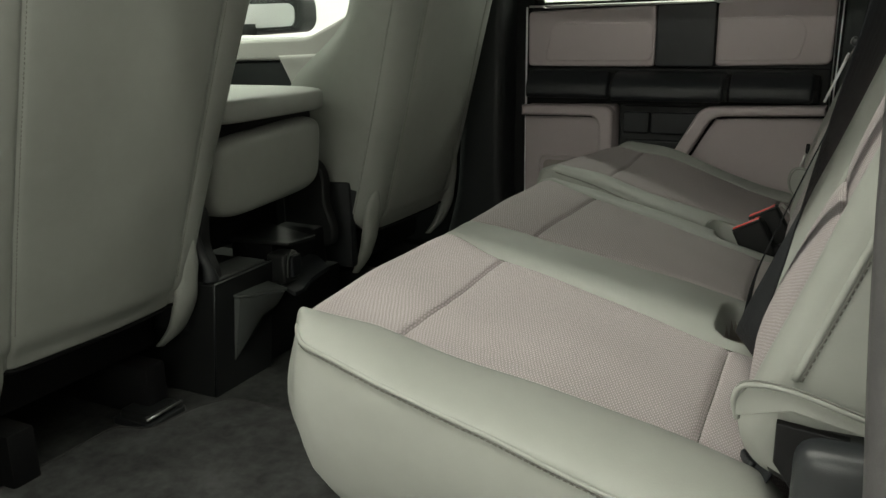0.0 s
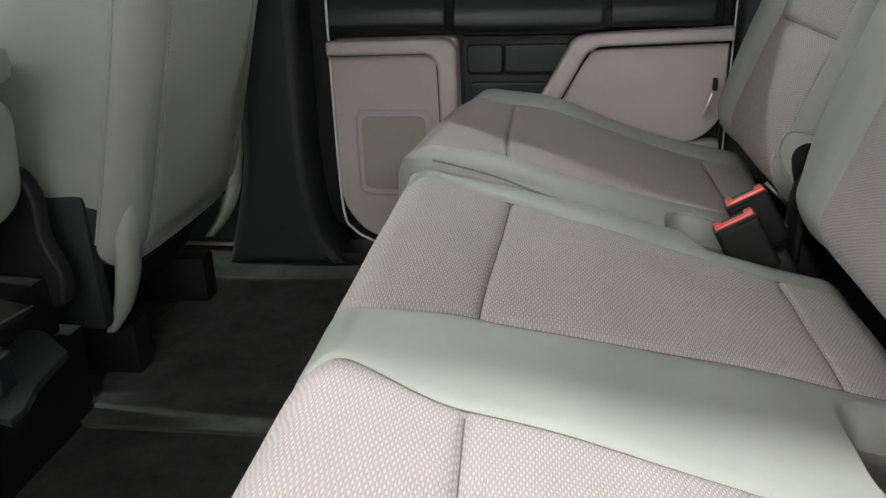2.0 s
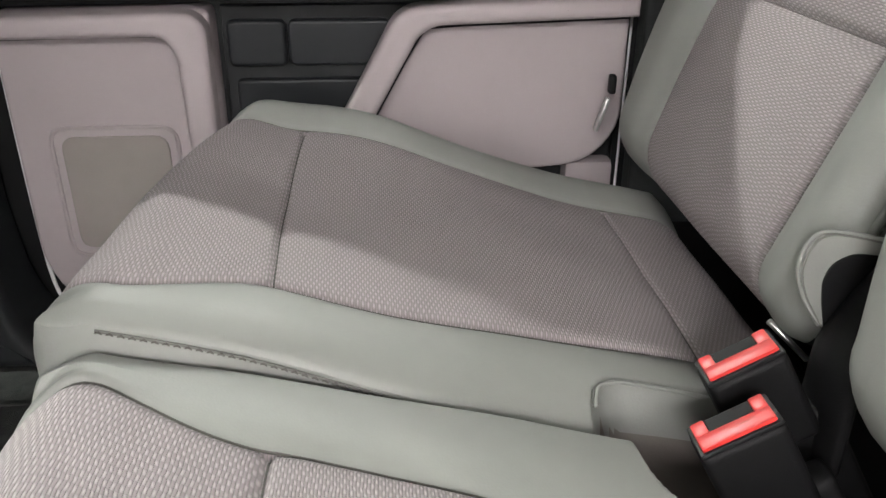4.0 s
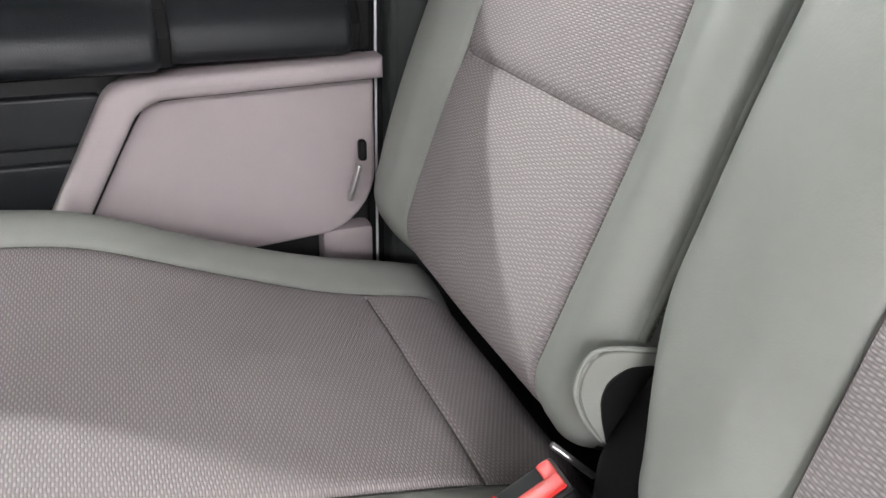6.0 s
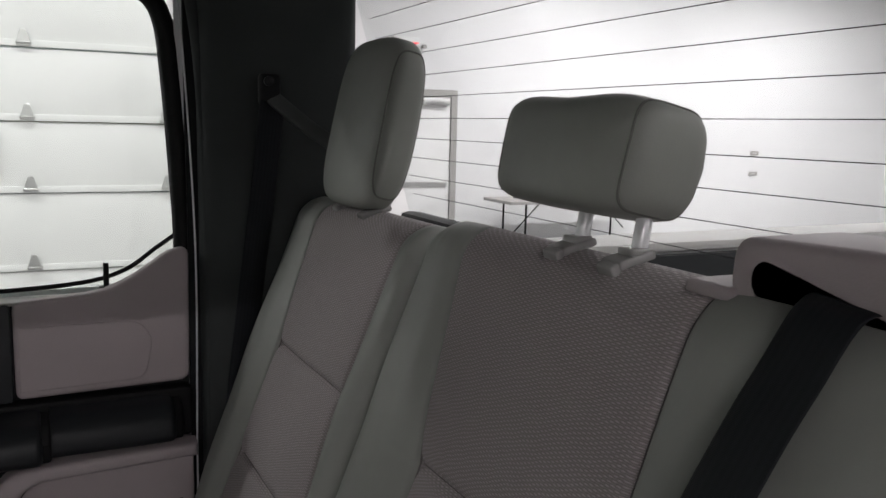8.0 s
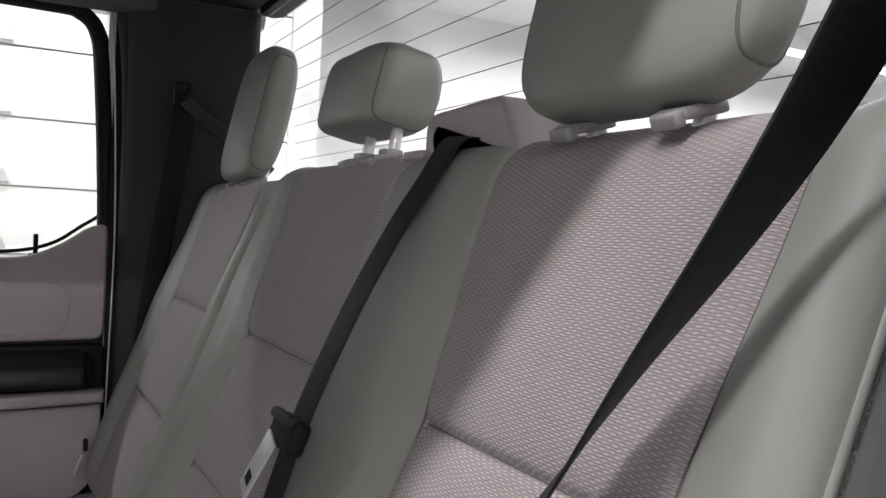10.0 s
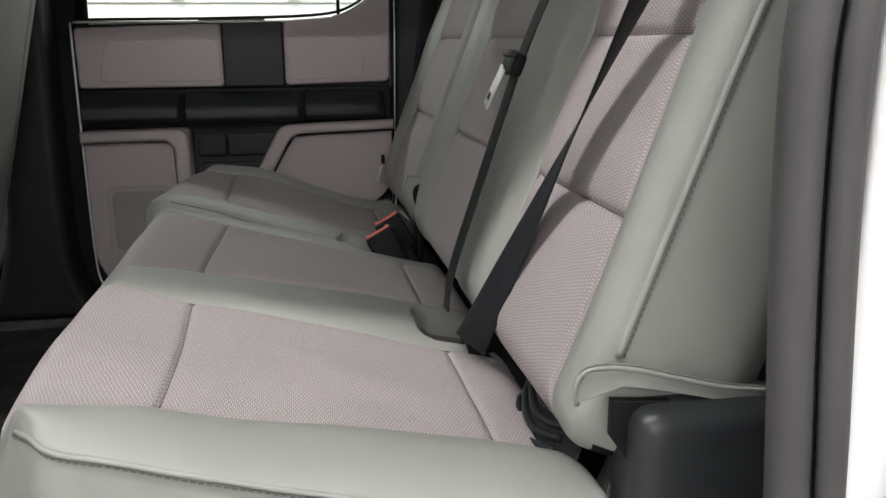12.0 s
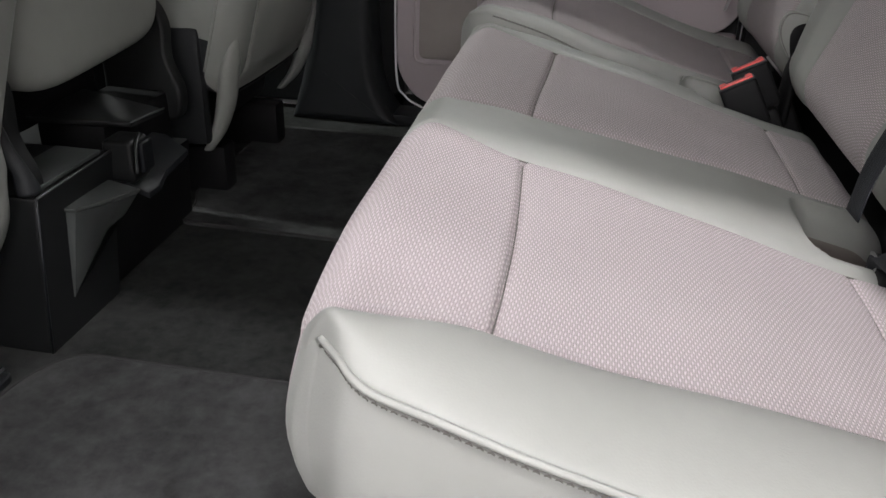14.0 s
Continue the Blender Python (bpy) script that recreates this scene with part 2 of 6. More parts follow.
def bevelled_box(size, centre, bevel=0.004, seg=2, rot=None):
    bm = bmesh.new()
    bmesh.ops.create_cube(bm, size=1)
    bmesh.ops.scale(bm, vec=size, verts=bm.verts)
    if bevel:
        bmesh.ops.bevel(bm, geom=list(bm.edges), offset=min(bevel, min(size) * 0.45), segments=seg, profile=0.6, affect="EDGES")
    m = Matrix.Translation(centre) @ (rot.to_4x4() if rot is not None else Matrix.Identity(4))
    bmesh.ops.transform(bm, matrix=m, verts=bm.verts)
    return bm


def box(name, lo, hi, material, parent=None, bevel=0.004, label="", seg=2):
    lo, hi = Vector(lo), Vector(hi)
    return part(name, bevelled_box(hi - lo, (lo + hi) / 2, bevel, seg), material, parent, label)


AX = {"x": ((0, 1, 0), (0, 0, 1), (1, 0, 0)), "y": ((1, 0, 0), (0, 0, 1), (0, 1, 0)), "z": ((1, 0, 0), (0, 1, 0), (0, 0, 1))}


def rounded(pts, r, n=4):
    """The polygon with its corners rounded by r."""
    out = []
    for i, p in enumerate(pts):
        p = Vector(p)
        a, b = Vector(pts[i - 1]), Vector(pts[(i + 1) % len(pts)])
        rr = r[i] if isinstance(r, (list, tuple)) else r
        la, lb = (a - p).length, (b - p).length
        d = min(rr, la * 0.48, lb * 0.48)
        if d < 1e-5:
            out.append(p)
            continue
        s, e = p + (a - p) * d / la, p + (b - p) * d / lb
        for k in range(n + 1):
            t = k / n
            out.append(s * (1 - t) ** 2 + p * 2 * t * (1 - t) + e * t ** 2)
    return out


def inset(poly, d):
    """The closed outline moved inwards by d."""
    n = len(poly)
    area = sum(poly[k - 1][0] * poly[k][1] - poly[k][0] * poly[k - 1][1] for k in range(n))
    s = 1 if area > 0 else -1
    out = []
    for k in range(n):
        p, q, r = poly[k - 1], poly[k], poly[(k + 1) % n]
        e1, e2 = Vector((q[0] - p[0], q[1] - p[1])), Vector((r[0] - q[0], r[1] - q[1]))
        if e1.length < 1e-7 or e2.length < 1e-7:
            out.append(Vector((q[0], q[1])))
            continue
        e1.normalize()
        e2.normalize()
        n1, n2 = Vector((-e1.y, e1.x)) * s, Vector((-e2.y, e2.x)) * s
        m = n1 + n2
        m = m / max(0.35, m.dot(n1)) if m.length > 1e-6 else n1
        out.append(Vector((q[0], q[1])) + m * d)
    return out


def prism(name, pts, axis, a0, a1, material, parent=None, bevel=0.003, label="", r=0.0, seg=2):
    """A polygon drawn across an axis and given thickness from a0 (front, with a rounded edge) to a1."""
    e1, e2, e3 = (Vector(v) for v in AX[axis])
    bevel = min(bevel, abs(a1 - a0) * 0.9)
    radii = [q and max(q, bevel * 2.4) for q in (r if isinstance(r, (list, tuple)) else [r] * len(pts))]
    poly = rounded(pts, radii)
    n = len(poly)
    way = 1 if a1 > a0 else -1
    steps = 4 if bevel > 0.006 else 3
    rings = []
    if bevel:
        # a flat margin keeps the face plain up to its rounded edge
        rings.append((inset(poly, bevel + min(0.003, bevel * 0.5)), a0))
        for k in range(steps + 1):
            q = math.pi / 2 * k / steps
            rings.append((inset(poly, bevel * (1 - math.sin(q))), a0 + way * bevel * (1 - math.cos(q))))
    else:
        rings.append((poly, a0))
    rings.append((poly, a1))
    bm = bmesh.new()
    vs = [[bm.verts.new(e1 * p[0] + e2 * p[1] + e3 * z) for p in ring] for ring, z in rings]
    bm.faces.new(vs[0])
    bm.faces.new(vs[-1][::-1])
    for v0, v1 in zip(vs, vs[1:]):
        for i in range(n):
            bm.faces.new((v0[i], v1[i], v1[(i + 1) % n], v0[(i + 1) % n]))
    return part(name, bm, material, parent, label)


def framed(name, outer, inner, axis, a0, a1, material, parent=None, label=""):
    """A frame between two outlines of as many points, with thickness."""
    e1, e2, e3 = (Vector(v) for v in AX[axis])
    verts, faces, n = [], [], len(outer)
    for a in (a0, a1):
        for ring in (outer, inner):
            verts += [e1 * p[0] + e2 * p[1] + e3 * a for p in ring]
    for i in range(n):
        j = (i + 1) % n
        o0, o1, i0, i1 = i, j, n + i, n + j
        faces += [(o0, o1, i1, i0), (2 * n + o0, 2 * n + i0, 2 * n + i1, 2 * n + o1),
                  (o0, 2 * n + o0, 2 * n + o1, o1), (i0, i1, 2 * n + i1, 2 * n + i0)]
    bm = bmesh.new()
    vs = [bm.verts.new(v) for v in verts]
    for f in faces:
        bm.faces.new([vs[k] for k in f])
    return part(name, bm, material, parent, label)


def smooth_path(pts, n=8):
    """A Catmull-Rom curve through the points."""
    P = [Vector(p) for p in pts]
    P = [P[0] * 2 - P[1]] + P + [P[-1] * 2 - P[-2]]
    out = []
    for i in range(1, len(P) - 2):
        a, b, c, d = P[i - 1:i + 3]
        for k in range(n):
            t = k / n
            out.append(0.5 * ((2 * b) + (c - a) * t + (2 * a - 5 * b + 4 * c - d) * t * t + (3 * b - a - 3 * c + d) * t ** 3))
    out.append(P[-2])
    return out


def tube(name, pts, r, material, parent=None, n=8, label="", closed=False):
    P = [Vector(p) for p in pts]
    verts, faces = [], []
    up = Vector((0.13, 0.21, 0.97))
    for i, p in enumerate(P):
        a = P[i - 1] if (i or closed) else P[0]
        b = P[(i + 1) % len(P)] if (i < len(P) - 1 or closed) else P[-1]
        t = (b - a).normalized()
        s = t.cross(up)
        s = s.normalized() if s.length > 1e-4 else Vector((1, 0, 0))
        w = s.cross(t)
        for k in range(n):
            q = 2 * math.pi * k / n
            verts.append(p + (s * math.cos(q) + w * math.sin(q)) * r)
    m = len(P)
    for i in range(m if closed else m - 1):
        for k in range(n):
            a, b = i * n + k, i * n + (k + 1) % n
            c, d = ((i + 1) % m) * n + (k + 1) % n, ((i + 1) % m) * n + k
            faces.append((a, b, c, d))
    if not closed:
        faces += [tuple(range(n))[::-1], tuple((m - 1) * n + k for k in range(n))]
    return faces_mesh(name, verts, faces, material, parent, label)


def ribbon(name, pts, sides, width, thick, material, parent=None, label=""):
    """A flat strap along a path; sides give the direction across it at each point."""
    verts, faces, uvs, run = [], [], [], 0.0
    P = [Vector(p) for p in pts]
    for i, p in enumerate(P):
        t = (P[min(i + 1, len(P) - 1)] - P[max(i - 1, 0)]).normalized()
        s = Vector(sides[i])
        s = (s - t * s.dot(t)).normalized()
        nrm = t.cross(s)
        run += (p - P[i - 1]).length if i else 0
        prof = [(-0.5, 0.0), (-0.46, 0.5), (-0.2, 0.6), (0.2, 0.6), (0.46, 0.5), (0.5, 0.0), (0.46, -0.5), (0.2, -0.6), (-0.2, -0.6), (-0.46, -0.5)]
        for a, b in prof:
            verts.append(p + s * a * width + nrm * b * thick)
            uvs.append((run, a * width))
    n = 10
    for i in range(len(P) - 1):
        for k in range(n):
            faces.append((i * n + k, i * n + (k + 1) % n, (i + 1) * n + (k + 1) % n, (i + 1) * n + k))
    faces += [tuple(range(n))[::-1], tuple((len(P) - 1) * n + k for k in range(n))]
    return faces_mesh(name, verts, faces, material, parent, label, uvs)


def smoothstep(a, b, x):
    t = np.clip((x - a) / (b - a), 0, 1)
    return t * t * (3 - 2 * t)


def lines(lo, hi, seams, step=0.007):
    """Grid lines from lo to hi, closer together at the seams and the ends."""
    keys = sorted({lo, hi, *[s for s in seams if lo < s < hi]})
    out = set()
    for a, b in zip(keys, keys[1:]):
        n = max(2, int(round((b - a) / step)))
        for i in range(n + 1):
            out.add(round(a + (b - a) * i / n, 5))
        for s in (0.0016, 0.0034, 0.0055):
            if b - a > 0.03:
                out.add(round(a + s, 5))
                out.add(round(b - s, 5))
    return np.array(sorted(out))


def pad(root, M, U, V, useams, vseams, surf, region, wall, wall_region, R=0.05, R_hi=None, step=0.007, warp=None, drops=None, R_end=None):
    """An upholstered pad. Its skin is a field of heights over (u, v) with rounded corners and rolled edges; each panel between
    seams is a part of its own, and walls go down from the edge. surf(u, v) is the height, drops(u, v, du, dv) the roll at the edges."""
    us, vs = lines(*U, useams, step), lines(*V, vseams, step)
    uu, vv = np.meshgrid(us, vs, indexing="ij")
    u0, u1, v0, v1 = *U, *V
    # round the four corners of the outline
    pu, pv = uu.copy(), vv.copy()
    du, dv = np.minimum(uu - u0, u1 - uu), np.minimum(vv - v0, v1 - vv)
    R_low = R if R_end is None else np.where(vv - v0 < v1 - vv, R_end[0], R_end[1])
    R = np.where(uu - u0 < u1 - uu, R_low, R if R_hi is None else R_hi)
    corner = (du < R) & (dv < R)
    a, b = np.clip(1 - du / R, 0, 1), np.clip(1 - dv / R, 0, 1)
    aa, bb = a * np.sqrt(1 - b * b / 2), b * np.sqrt(1 - a * a / 2)
    su, sv = np.where(uu - u0 < u1 - uu, -1, 1), np.where(vv - v0 < v1 - vv, -1, 1)
    cu, cv = np.where(su < 0, u0 + R, u1 - R), np.where(sv < 0, v0 + R, v1 - R)
    pu = np.where(corner, cu + su * aa * R, pu)
    pv = np.where(corner, cv + sv * bb * R, pv)
    dist = np.where(corner, R * (1 - np.sqrt(aa ** 2 + bb ** 2)), np.minimum(du, dv))
    h = surf(uu, vv)
    wgt = np.where(corner, bb ** 2 / (aa ** 2 + bb ** 2 + 1e-9), du ** 2 / (du ** 2 + dv ** 2 + 1e-9))
    h = h - drops(uu, vv, dist, wgt)
    if warp is not None:
        wu, wv = warp(uu, vv)
        pu, pv = pu + wu, pv + wv
    pts = np.stack([pu, pv, h], -1)
    rot, off = np.array(M.to_3x3()), np.array(M.translation)
    world = pts @ rot.T + off
    nu, nv = len(us), len(vs)
    cells = {}
    for i in range(nu - 1):
        for j in range(nv - 1):
            cells.setdefault(region((us[i] + us[i + 1]) / 2, (vs[j] + vs[j + 1]) / 2), []).append((i, j))
    made = {}
    for (name, key, material), cc in cells.items():
        ids, verts, uvs, faces = {}, [], [], []

        def vid(i, j):
            if (i, j) not in ids:
                ids[(i, j)] = len(verts)
                verts.append(world[i, j])
                uvs.append((us[i], vs[j]))
            return ids[(i, j)]
        for i, j in cc:
            faces.append((vid(i, j), vid(i + 1, j), vid(i + 1, j + 1), vid(i, j + 1)))
        made[(name, key)] = faces_mesh(name, verts, faces, material, root, "", uvs)
    # walls round the outline
    loop = [(i, 0) for i in range(nu - 1)] + [(nu - 1, j) for j in range(nv - 1)] + [(i, nv - 1) for i in range(nu - 1, 0, -1)] + [(0, j) for j in range(nv - 1, 0, -1)]
    L = len(loop)
    ring = np.array([pts[i, j] for i, j in loop])
    tan = np.roll(ring, -1, 0) - np.roll(ring, 1, 0)
    nrm = np.stack([tan[:, 1], -tan[:, 0]], -1)
    nrm /= np.linalg.norm(nrm, axis=1)[:, None] + 1e-9
    nrm = sum(np.roll(nrm, s, 0) for s in range(-4, 5))
    nrm /= np.linalg.norm(nrm, axis=1)[:, None] + 1e-9
    K = 9
    levels = []
    for k in range(K + 1):
        t = k / K
        low, bulge, tuck = wall(ring[:, 0], ring[:, 1])
        q = ring.copy()
        out = bulge * np.sin(math.pi * min(1, t * 1.02)) - 0.012 * max(0, t - 0.8) / 0.2
        q[:, :2] += nrm * np.asarray(out - tuck * t ** 2)[:, None]
        q[:, 2] = ring[:, 2] * (1 - t) + low * t
        levels.append(q @ rot.T + off)
    groups = {}
    for s in range(L):
        i, j = loop[s]
        i2, j2 = loop[(s + 1) % L]
        groups.setdefault(wall_region((us[i] + us[i2]) / 2, (vs[j] + vs[j2]) / 2), []).append(s)
    run = np.concatenate([[0], np.cumsum(np.linalg.norm(np.diff(ring, axis=0), axis=1))])
    for (name, key, material), ss in groups.items():
        ids, verts, uvs, faces = {}, [], [], []

        def wid(s, k):
            s %= L
            if (s, k) not in ids:
                ids[(s, k)] = len(verts)
                verts.append(levels[k][s])
                uvs.append((-k * 0.02, run[s]))
            return ids[(s, k)]
        for s in ss:
            for k in range(K):
                faces.append((wid(s, k), wid(s, k + 1), wid(s + 1, k + 1), wid(s + 1, k)))
        made[(name, key)] = faces_mesh(name, verts, faces, material, root, "", uvs)
    return world, us, vs, levels, loop


def stitch_row(name, pts, parent, material=None, length=0.0042, gap=0.0022, r=0.0007, lift=(0, 0, 0)):
    """Short thread stitches along a path, one mesh."""
    P = [Vector(p) + Vector(lift) for p in pts]
    verts, faces, carry = [], [], 0.0
    for a, b in zip(P, P[1:]):
        seg = (b - a).length
        if seg < 1e-6:
            continue
        d = (b - a) / seg
        s = d.cross(Vector((0.3, 0.2, 0.93))).normalized()
        w = s.cross(d)
        x = carry
        while x < seg:
            c0, c1 = a + d * x, a + d * (x + length)
            k = len(verts)
            for c in (c0, (c0 + c1) / 2, c1):
                rr = r if c != c0 and c != c1 else r * 0.6
                up = w * (r * 0.8 if c != c0 and c != c1 else -r * 0.3)
                verts += [c + s * rr + up, c + w * rr + up, c - s * rr + up, c - w * rr + up]
            for m in (0, 4):
                for e in range(4):
                    faces.append((k + m + e, k + m + (e + 1) % 4, k + m + 4 + (e + 1) % 4, k + m + 4 + e))
            x += length + gap
        carry = x - seg
    return faces_mesh(name, verts, faces, material or THREAD, parent)


def blob(w, d, h, p=3.2, nu=40, nv=24, shape=None):
    """A rounded cushion body (superellipsoid) as vertices and faces, across y, deep in x, high in z."""
    def sp(a, e):
        return math.copysign(abs(a) ** e, a)
    e = 2.0 / p
    verts, faces = [], []
    for j in range(nv + 1):
        ph = -math.pi / 2 + math.pi * j / nv
        for i in range(nu):
            th = 2 * math.pi * i / nu
            v = Vector((d / 2 * sp(math.cos(ph), e) * sp(math.sin(th), e), w / 2 * sp(math.cos(ph), e) * sp(math.cos(th), e), h / 2 * sp(math.sin(ph), e)))
            verts.append(shape(v) if shape else v)
    for j in range(nv):
        for i in range(nu):
            faces.append((j * nu + i, j * nu + (i + 1) % nu, (j + 1) * nu + (i + 1) % nu, (j + 1) * nu + i))
    return verts, faces


# ---------------------------------------------------------------- garage
G = GARAGE


def wall_box(name, lo, hi, material, label):
    return structure(box(name, lo, hi, material, None, 0.0), label, "wall")


structure(box("ground", (-60, -60, G["z0"] - 0.2), (60, 60, G["z0"]), CONCRETE, None, 0.0), "smooth grey concrete workshop floor under the truck", "floor")
wall_box("wall_front", (G["x0"] - 0.2, G["y0"] - 0.2, G["z0"]), (G["x0"], G["y1"] + 0.2, G["z1"]), WALLWHITE, "white painted workshop wall")
wall_box("wall_rear", (G["x1"], G["y0"] - 0.2, G["z0"]), (G["x1"] + 0.2, G["y1"] + 0.2, G["z1"]), WALLWHITE, "white painted workshop wall behind the truck")
wall_box("wall_near", (G["x0"], G["y0"] - 0.2, G["z0"]), (G["x1"], G["y0"], G["z1"]), WALLWHITE, "white painted workshop wall beside the open door")
DOOR_X0, DOOR_X1, DOOR_TOP = -2.55, 2.35, 2.60
wall_box("wall_far_side", (DOOR_X1 + 0.25, G["y1"], G["z0"]), (G["x1"], G["y1"] + 0.2, G["z1"]), WALLWHITE, "white painted workshop wall with an exit door")
wall_box("wall_return", (DOOR_X1, DOOR_Y, G["z0"]), (DOOR_X1 + 0.25, G["y1"] + 0.2, G["z1"]), WALLWHITE, "white painted return wall beside the sectional door")
wall_box("wall_far_front", (G["x0"], DOOR_Y, G["z0"]), (DOOR_X0, DOOR_Y + 0.2, G["z1"]), WALLWHITE, "white painted workshop wall")
wall_box("wall_far_lintel", (DOOR_X0, DOOR_Y, DOOR_TOP), (DOOR_X1, DOOR_Y + 0.2, G["z1"]), WALLWHITE, "white painted wall over the sectional door")
structure(box("ceiling", (G["x0"] - 0.2, G["y0"] - 0.2, G["z1"]), (G["x1"] + 0.2, G["y1"] + 0.2, G["z1"] + 0.2), WALLWHITE, None, 0.0), "white workshop ceiling", "ceiling")


def tube_fixture(x, y, length):
    f = thing("tube_fixture", "long white fluorescent ceiling fixture with a bright diffuser", "ceiling lamp", "workshop ceiling lamps")
    box("housing", (x - length / 2, y - 0.10, LAMP_Z), (x + length / 2, y + 0.10, G["z1"] - 0.002), PANELWHITE, f, 0.01)
    box("diffuser", (x - length / 2 + 0.02, y - 0.08, LAMP_Z - 0.06), (x + length / 2 - 0.02, y + 0.08, LAMP_Z - 0.002), TUBE, f, 0.02)


for row in LAMPS:
    tube_fixture(*row[:3])


def sectional_door():
    """White overhead door of wide steel panels with hinges and a small dark pane."""
    d = thing("sectional_door", "white overhead sectional garage door with steel hinges", "garage door")
    y = DOOR_Y + 0.03
    zs = [-0.70, -0.066, 0.492, 0.994, 1.50, 2.02, 2.55, 2.60]
    for z0, z1 in zip(zs, zs[1:]):
        z0, z1 = max(z0, G["z0"]), min(z1, DOOR_TOP)
        if z1 - z0 < 0.05:
            continue
        p = box("panel", (DOOR_X0, y, z0 + 0.004), (DOOR_X1, y + 0.06, z1 - 0.004), PANELWHITE, d, 0.012)
        box("lower_rail", (DOOR_X0, y - 0.014, z0 + 0.004), (DOOR_X1, y - 0.0005, z0 + 0.05), PANELWHITE, p, 0.006)
        for k in range(5):
            x = -1.622 + 0.925 * k
            hinge = prism("hinge", [(x - 0.045, z0 + 0.01), (x + 0.045, z0 + 0.01), (x + 0.04, z0 + 0.05), (x + 0.018, z0 + 0.12), (x - 0.018, z0 + 0.12), (x - 0.04, z0 + 0.05)],
                          "y", y - 0.034, y - 0.016, STEEL, p, 0.004)
            tube("pin", [(x - 0.05, y - 0.04, z0 + 0.03), (x + 0.05, y - 0.04, z0 + 0.03)], 0.009, STEEL, p)
    # the small window
    w = box("window", (-0.55, y - 0.012, 0.685), (-0.02, y - 0.001, 0.874), BLACK, d, 0.004, "small dark window pane")
    framed("frame", [(-0.61, 0.63), (0.04, 0.63), (0.04, 0.93), (-0.61, 0.93)], [(-0.55, 0.685), (-0.02, 0.685), (-0.02, 0.874), (-0.55, 0.874)], "y", y - 0.03, y - 0.0005, PANELWHITE, w)
    tagged(d, kind="structure")


sectional_door()


def man_door():
    d = thing("side_door", "white steel personnel door in a pale frame with a closer", "door")
    y = G["y1"]
    framed("frame", [(4.28, G["z0"]), (5.42, G["z0"]), (5.42, 1.51), (4.28, 1.51)], [(4.37, G["z0"]), (5.33, G["z0"]), (5.33, 1.42), (4.37, 1.42)], "y", y - 0.05, y - 0.001, TRIM_LIGHT, d)
    box("leaf", (4.375, y - 0.03, G["z0"] + 0.01), (5.325, y - 0.001, 1.415), PANELWHITE, d, 0.004)
    box("closer", (4.90, y - 0.10, 1.30), (5.28, y - 0.032, 1.37), STEEL, d, 0.008, "grey door closer")
    box("kick_rail", (4.42, y - 0.045, 0.20), (5.28, y - 0.031, 0.28), STEEL, d, 0.006)
    tagged(d, kind="structure")


man_door()


def exit_sign():
    s = thing("exit_sign", "small white exit sign with glowing red letters", "sign")
    y = G["y1"]
    box("housing", (4.47, y - 0.06, 1.93), (4.84, y - 0.001, 2.17), PANELWHITE, s, 0.01)
    for x in (4.40, 4.91):
        part("spot", bevelled_box((0.06, 0.06, 0.05), (x, y - 0.04, 2.06), 0.015, 3), TRIM_LIGHT, s)
    cu = bpy.data.curves.new("letters", "FONT")
    cu.body = "EXIT"
    cu.size, cu.extrude = 0.165, 0.003
    cu.align_x = "CENTER"
    ob = new("letters", cu)
    ob.matrix_world = pose(4.655, y - 0.064, 1.990, 90, 0, 0)
    dg = bpy.context.evaluated_depsgraph_get()
    me = bpy.data.meshes.new_from_object(ob.evaluated_get(dg))
    m = ob.matrix_world.copy()
    bpy.data.objects.remove(ob)
    me.transform(m)
    me.materials.clear()
    link_mesh("letters", me, SIGN_RED, s, "red glowing letters", False)


exit_sign()


